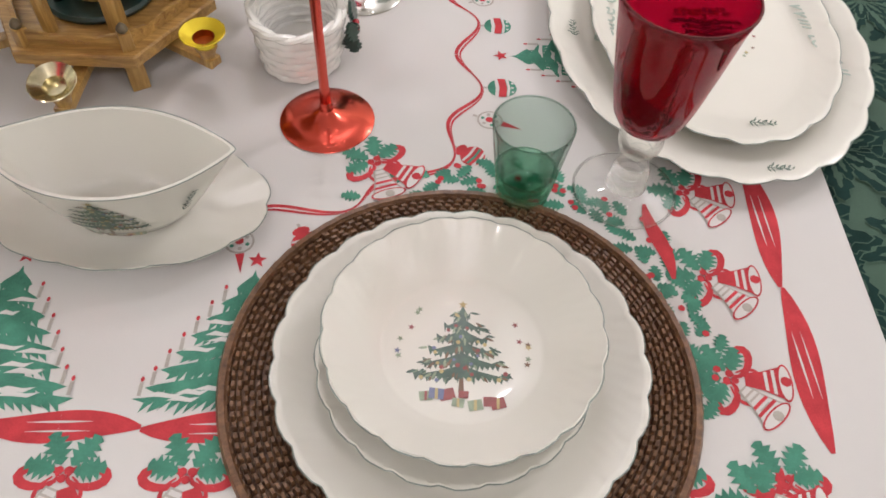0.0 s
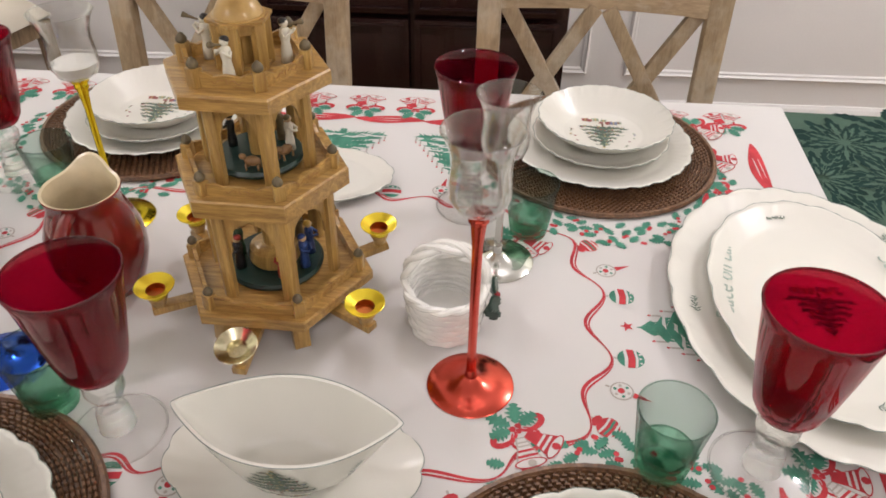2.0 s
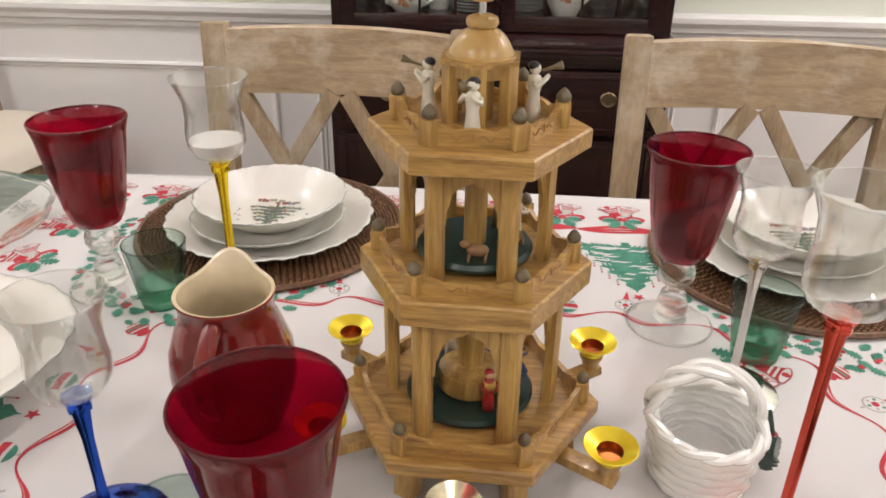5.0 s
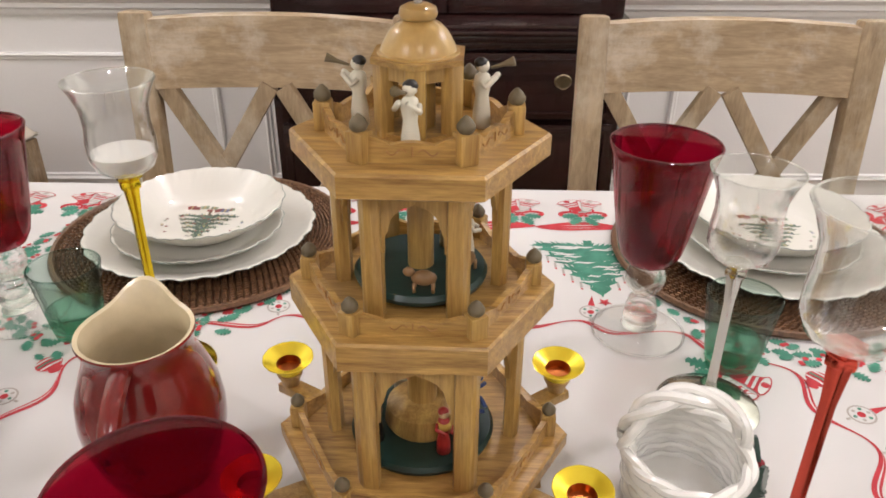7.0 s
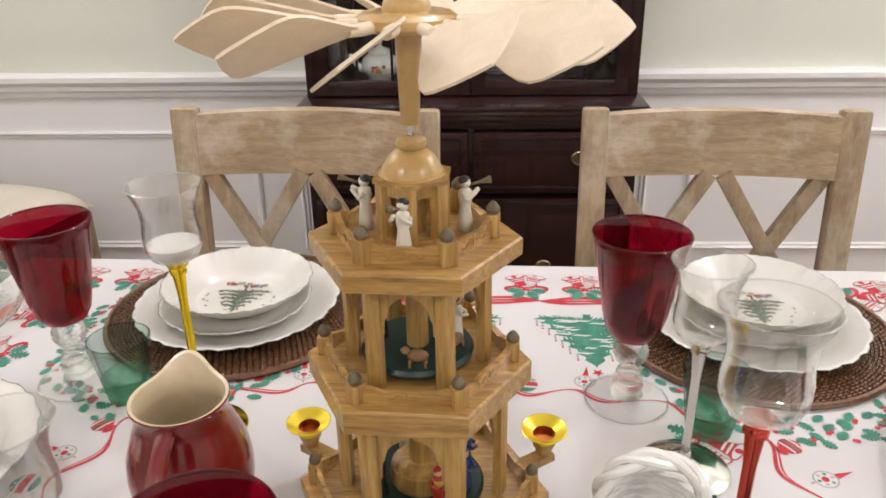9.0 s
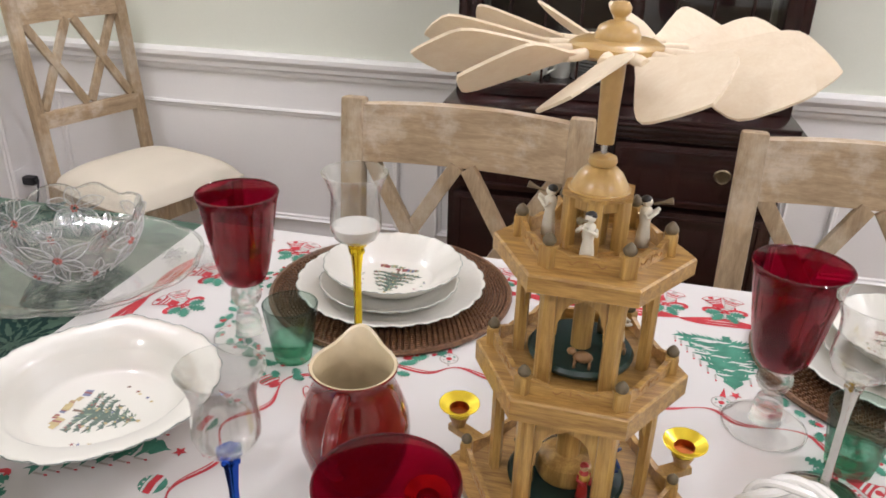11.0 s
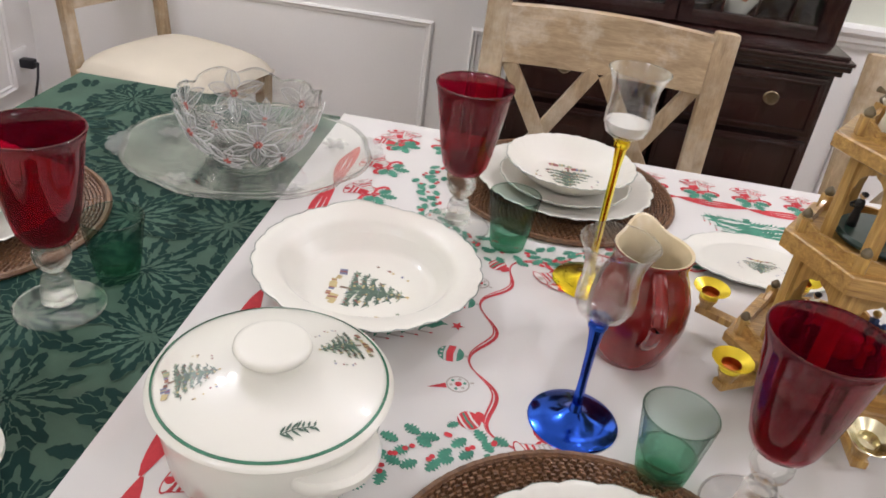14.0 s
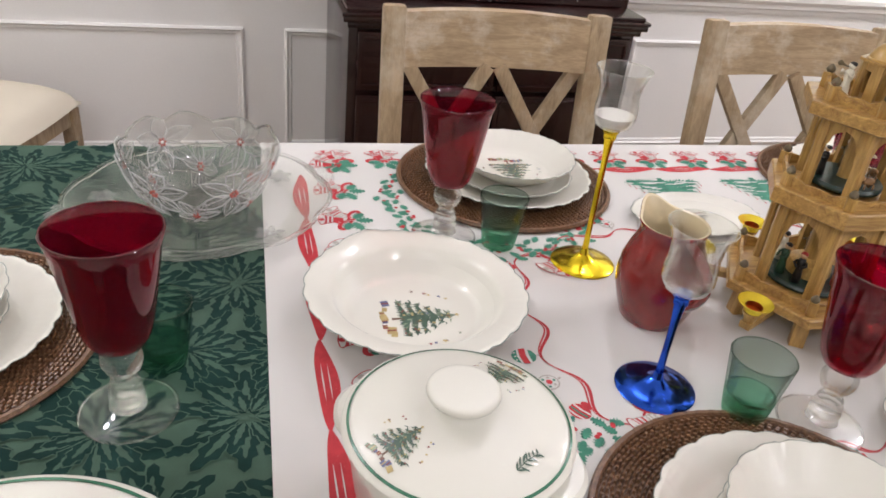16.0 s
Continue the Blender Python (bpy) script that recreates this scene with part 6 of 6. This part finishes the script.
for k in range(12):
    a = 2 * math.pi * k / 12 - 0.10
    side = [(0.013, 0.0052), (0.026, 0.0104), (0.044, 0.0192), (0.060, 0.0266), (0.070, 0.0298), (0.077, 0.0300), (0.083, 0.0268), (0.093, 0.0165), (0.101, 0.0062)]
    outl = [(x, -y) for x, y in side] + [(0.1045, 0.0)] + side[::-1]
    own = slab(outl, -0.0009, 0.0009)
    turn = Matrix.Rotation(a, 4, "Z") @ Matrix.Translation((0.031, 0, 0.4065)) @ Matrix.Rotation(radians(0.8), 4, "Y") @ Matrix.Rotation(radians(36), 4, "X")
    bmesh.ops.transform(own, matrix=turn, verts=own.verts)
    b = part("paddle", own, PALE_WOOD, pyr, "pale bare wooden paddle", smooth=False)
    pg = lathe([(0, -0.004), (0.0036, -0.004), (0.0040, 0.006), (0.0034, 0.018), (0, 0.0185)], 10)
    bmesh.ops.transform(pg, matrix=Matrix.Rotation(a, 4, "Z") @ Matrix.Translation((0.031, 0, 0.4065)) @ Matrix.Rotation(radians(90), 4, "Y"), verts=pg.verts)
    part("peg", pg, PALE_WOOD, b)
# candle arms
GOLD_CUP = plain("yellow_brass_cup", (0.92, 0.72, 0.05), 0.26, 0.55, vary=0.08, scale=40, bump=0.05)
COPPER = plain("copper_inside", (0.42, 0.14, 0.04), 0.3, 1.0, vary=0.2, scale=40)
PALE_CUP = plain("worn_silver_gilt_cup", (0.66, 0.60, 0.40), 0.22, 1.0, vary=0.3, scale=60, bump=0.1)
for k in range(6):
    a = math.pi / 3 * (k + 0.5)
    c, s = math.cos(a), math.sin(a)
    R, lift = {0: (0.113, 0.008), 2: (0.125, 0.0), 4: (0.127, 0.0)}.get(k, (0.120, 0.0))
    arm = part("candle_arm", beam((0.066 * c, 0.066 * s, 0.027), ((R + 0.008) * c, (R + 0.008) * s, 0.027 + lift), 0.008, 0.013, 0.0008, facing=(-s, c, 0)), GOLD_WOOD, pyr)
    part("cup_base", lathe([(0, 0.031), (0.0065, 0.031), (0.0075, 0.036), (0.0100, 0.041), (0.0100, 0.0430), (0, 0.0430)], 16, at=(R * c, R * s, lift)), GOLD_WOOD, arm)
    tilt = Matrix.Translation((R * c, R * s, 0.043 + lift)) @ (Matrix.Rotation(radians(14 if k == 4 else 3), 4, "X"))
    cb = lathe([(0.0055, 0.0), (0.0100, 0.0015), (0.0105, 0.007), (0.0145, 0.0095), (0.0192, 0.0128), (0.0196, 0.0134), (0.0190, 0.0138), (0.0140, 0.0108), (0.0095, 0.0082)], 32,
               lambda q, kk, r, z: (r * (1 + (0.008 * math.cos(12 * q) if kk in (4, 5, 6) else 0)), z))
    bmesh.ops.transform(cb, matrix=tilt, verts=cb.verts)
    part("candle_cup", cb, PALE_CUP if k == 4 else GOLD_CUP, arm, "worn silvery candle cup" if k == 4 else "shiny yellow brass candle cup")
    ci = lathe([(0.0095, 0.0082), (0.0088, 0.002), (0, 0.0015)], 24)
    bmesh.ops.transform(ci, matrix=tilt, verts=ci.verts)
    part("cup_inside", ci, PALE_CUP if k == 4 else COPPER, arm)


# figures: plain turned shapes, one mesh each
def figure(x, y, z, turn, hgt, label, cols, horn=False, sheep=False):
    """cols: robe, head, hair or hat."""
    bm = bmesh.new()
    mats = list(cols)

    def add(make, idx):
        n0 = len(bm.faces)
        make()
        bm.faces.ensure_lookup_table()
        for f in bm.faces[n0:]:
            f.material_index = idx

    if sheep:
        add(lambda: ball(0.0052, (0, 0, 0.0082), bm, 1.5, 0.9, 0.9, 10), 0)
        add(lambda: ball(0.0030, (-0.0086, 0, 0.0120), bm, 1.2, 0.9, 1, 8), 1)
        for sx in (-1, 1):
            for sy in (-1, 1):
                add(lambda: tube([(sx * 0.0055, sy * 0.003, 0), (sx * 0.0055, sy * 0.003, 0.006)], 0.0011, 6, bm), 1)
    else:
        k = hgt / 0.036
        add(lambda: lathe([(0, 0), (0.0047 * k, 0), (0.0045 * k, 0.008 * k), (0.0033 * k, 0.0165 * k), (0.0044 * k, 0.022 * k), (0.0038 * k, 0.0265 * k), (0.0018 * k, 0.028 * k), (0, 0.0285 * k)], 14, bm=bm), 0)
        add(lambda: ball(0.0035 * k, (0, 0, 0.0312 * k), bm, n=10), 1)
        add(lambda: ball(0.0037 * k, (0, 0.0008 * k, 0.0326 * k), bm, 1, 1, 0.75, 10), 2)
        for sx in (-1, 1):
            add(lambda: tube([(sx * 0.0045 * k, 0, 0.0245 * k), (sx * 0.0065 * k, -0.003 * k, 0.022 * k), (sx * 0.002 * k, -0.0075 * k, (0.027 if horn else 0.020) * k)], 0.0014 * k, 6, bm), 0)
        if len(cols) > 3 and not horn:
            add(lambda: ball(0.0050 * k, (0, 0, 0.0225 * k), bm, 1.05, 1.0, 1.05, 10), 3)
        if horn:
            add(lambda: tube([(0, -0.004 * k, 0.0305 * k), (0, -0.010 * k, 0.0325 * k), (0, -0.0155 * k, 0.0345 * k)], lambda t: (0.0007 + 0.0018 * t * t) * k, 8, bm), 3)
    bmesh.ops.recalc_face_normals(bm, faces=bm.faces)
    me = bpy.data.meshes.new("figurine")
    for f in bm.faces:
        f.smooth = True
    bm.to_mesh(me)
    bm.free()
    for m in mats:
        me.materials.append(m)
    ob = new("figurine", me)
    ob.parent = pyr
    ob.matrix_basis = pose(x, y, z, 0, 0, turn)
    ob["label"] = label


F_WHITE = plain("white_doll_paint", (0.74, 0.70, 0.58), 0.4, vary=0.06, scale=60)
F_BLACK = plain("black_doll_paint", (0.015, 0.013, 0.012), 0.4)
F_RED = plain("red_doll_paint", (0.40, 0.03, 0.025), 0.4, vary=0.1, scale=60)
F_BLUE = plain("blue_doll_paint", (0.02, 0.05, 0.18), 0.4, vary=0.1, scale=60)
F_SKIN = plain("natural_turned_wood", (0.62, 0.42, 0.24), 0.45, vary=0.1, scale=60)
F_SHEEP = plain("brown_turned_wood", (0.27, 0.15, 0.065), 0.45, vary=0.15, scale=90)
F_OLIVE = plain("olive_brown_paint", (0.16, 0.12, 0.06), 0.5, vary=0.1, scale=60)
F_YELLOW = plain("yellow_doll_paint", (0.62, 0.40, 0.08), 0.45, vary=0.1, scale=60)
F_GREEN = plain("green_doll_paint", (0.03, 0.08, 0.04), 0.45, vary=0.1, scale=60)
for a, tr in ((-93, -20), (14, 80), (166, -85)):
    figure(0.0355 * math.cos(radians(a)), 0.0355 * math.sin(radians(a)), 0.266, tr, 0.040, "small white turned figure with a horn", (F_WHITE, F_WHITE, F_BLACK, F_OLIVE), horn=True)
for a, r, cols, hg in ((-62, 0.034, (F_RED, F_SKIN, F_RED, F_YELLOW), 0.036), (-18, 0.036, (F_BLUE, F_SKIN, F_BLUE), 0.040), (20, 0.036, (F_BLUE, F_SKIN, F_YELLOW), 0.040), (60, 0.036, (F_OLIVE, F_SKIN, F_BLACK), 0.038), (120, 0.036, (F_WHITE, F_SKIN, F_BLACK), 0.038), (178, 0.036, (F_GREEN, F_SKIN, F_BLACK), 0.040), (215, 0.036, (F_BLACK, F_SKIN, F_RED), 0.040)):
    figure(r * math.cos(radians(a)), r * math.sin(radians(a)), 0.055, a + 90, hg, "small painted turned wooden figure", cols)
for a, r, cols, hg in ((165, 0.028, (F_BLACK, F_SKIN, F_BLACK), 0.034), (60, 0.029, (F_OLIVE, F_SKIN, F_WHITE), 0.034), (15, 0.029, (F_WHITE, F_SKIN, F_OLIVE), 0.036)):
    figure(r * math.cos(radians(a)), r * math.sin(radians(a)), 0.180, a + 90, hg, "small painted turned wooden figure", cols)
figure(0.004, -0.031, 0.180, 0, 0.02, "small turned wooden sheep", (F_SHEEP, F_SHEEP), sheep=True)
figure(0.028, -0.008, 0.180, 60, 0.02, "small turned wooden sheep", (F_SHEEP, F_SHEEP), sheep=True)

# ---- china inside the hutch ----
SH_Z = 0.8290
HX, HY = -0.332, 2.509
ORANGE = plain("orange_fruit_print", (0.45, 0.15, 0.04), 0.4, vary=0.4, scale=120)


def fruit_print(parent, r, z, ang, size, zs=1.0):
    rg = random.Random(2)
    shapes = []
    for k in range(9):
        shapes.append((disc2(rg.uniform(-1, 1) * size, rg.uniform(-0.7, 0.7) * size, size * rg.uniform(0.25, 0.4), 8), 0 if k % 3 else 1, k % 3))
    me = print_mesh("fruit_decal", shapes, [ORANGE, D_PALE], lambda x, y, l: ((r + l + 0.0006) * math.cos(ang + x / r), (r + l + 0.0006) * math.sin(ang + x / r), z + y))
    stick("fruit_decal", me, parent, label="printed orange fruit decoration")


def teapot(x, y, r, h, label, name, spout_side):
    t = thing(name, x, y, SH_Z, label, "teapot")
    part("body", lathe([(0, 0), (r * 0.6, 0), (r * 0.66, 0.004), (r * 0.95, h * 0.3), (r, h * 0.5), (r * 0.85, h * 0.8), (r * 0.6, h * 0.95), (r * 0.6, h), (0, h)], 32), WHITE_CHINA, t)
    part("lid", lathe([(r * 0.62, h), (r * 0.5, h + 0.008), (r * 0.2, h + 0.014), (0.005, h + 0.018), (0.008, h + 0.025), (0, h + 0.030)], 24), WHITE_CHINA, t)
    s = spout_side
    part("handle", tube([(-s * (r * 0.8 + r * 0.55 * math.sin(math.pi * q)), -0.004, h * (0.85 - 0.6 * q)) for q in [i / 10 for i in range(11)]], 0.004, 8), WHITE_CHINA, t)
    part("spout", tube([(s * r * (0.8 + 0.75 * q), -0.004, h * (0.35 + 0.5 * q * q + 0.1 * q)) for q in [i / 8 for i in range(9)]], lambda q: 0.010 - 0.005 * q, 10), WHITE_CHINA, t)
    fruit_print(t, r, h * 0.42, -math.pi / 2, 0.014)


teapot(HX - 0.225, HY + 0.05, 0.048, 0.062, "white china sugar pot with orange fruit print in the hutch", "sugar_pot", -1)
teapot(HX + 0.155, HY + 0.04, 0.046, 0.105, "white china coffee pot with orange fruit print in the hutch", "coffee_pot", -1)
cm = thing("cream_jug", HX - 0.150, HY + 0.10, SH_Z, "white china jug standing in the hutch", "jug")
part("body", lathe([(0, 0), (0.024, 0), (0.032, 0.03), (0.028, 0.07), (0.024, 0.09), (0.027, 0.10), (0.024, 0.10), (0.020, 0.085), (0, 0.01)], 28), WHITE_CHINA, cm)
part("handle", tube([(0.028 + 0.022 * math.sin(math.pi * q), 0, 0.085 - 0.06 * q) for q in [i / 10 for i in range(11)]], 0.0035, 8), WHITE_CHINA, cm)
GREY_RIM = plain("grey_plate_rim", (0.42, 0.42, 0.40), 0.3, vary=0.1)
for px, py, r, cnt in ((HX - 0.065, HY + 0.09, 0.058, 15), (HX - 0.012, HY + 0.18, 0.045, 8), (HX + 0.065, HY + 0.10, 0.042, 13)):
    pm = None
    for k in range(cnt):
        if pm is None:
            pm = thing("stacked_plate", px, py, SH_Z, "grey-rimmed white plate in a stack in the hutch", "plate", "plates stacked in the hutch")
            part("plate", lathe([(0, 0.001), (r * 0.6, 0.0), (r, 0.006), (r, 0.0078), (r * 0.6, 0.003), (0, 0.003)], 28), GREY_RIM, pm)
        else:
            copy_thing(pm, pose(px + 0.0008 * math.sin(k * 2.3), py, SH_Z + 0.0078 * k))
for px, py in ((HX - 0.325, HY + 0.04), (HX - 0.31, HY + 0.16), (HX + 0.245, HY + 0.05), (HX + 0.295, HY + 0.02), (HX + 0.33, HY + 0.10), (HX + 0.25, HY + 0.17)):
    g = thing("stem_glass", px, py, SH_Z, "clear stem glass standing in the hutch", "glass", "glasses in the hutch")
    part("glass", lathe([(0, 0), (0.024, 0.001), (0.004, 0.004), (0.004, 0.035), (0.020, 0.045), (0.026, 0.070), (0.023, 0.100), (0.0222, 0.100), (0.025, 0.070), (0.018, 0.046), (0, 0.040)], 28), CLEAR, g)
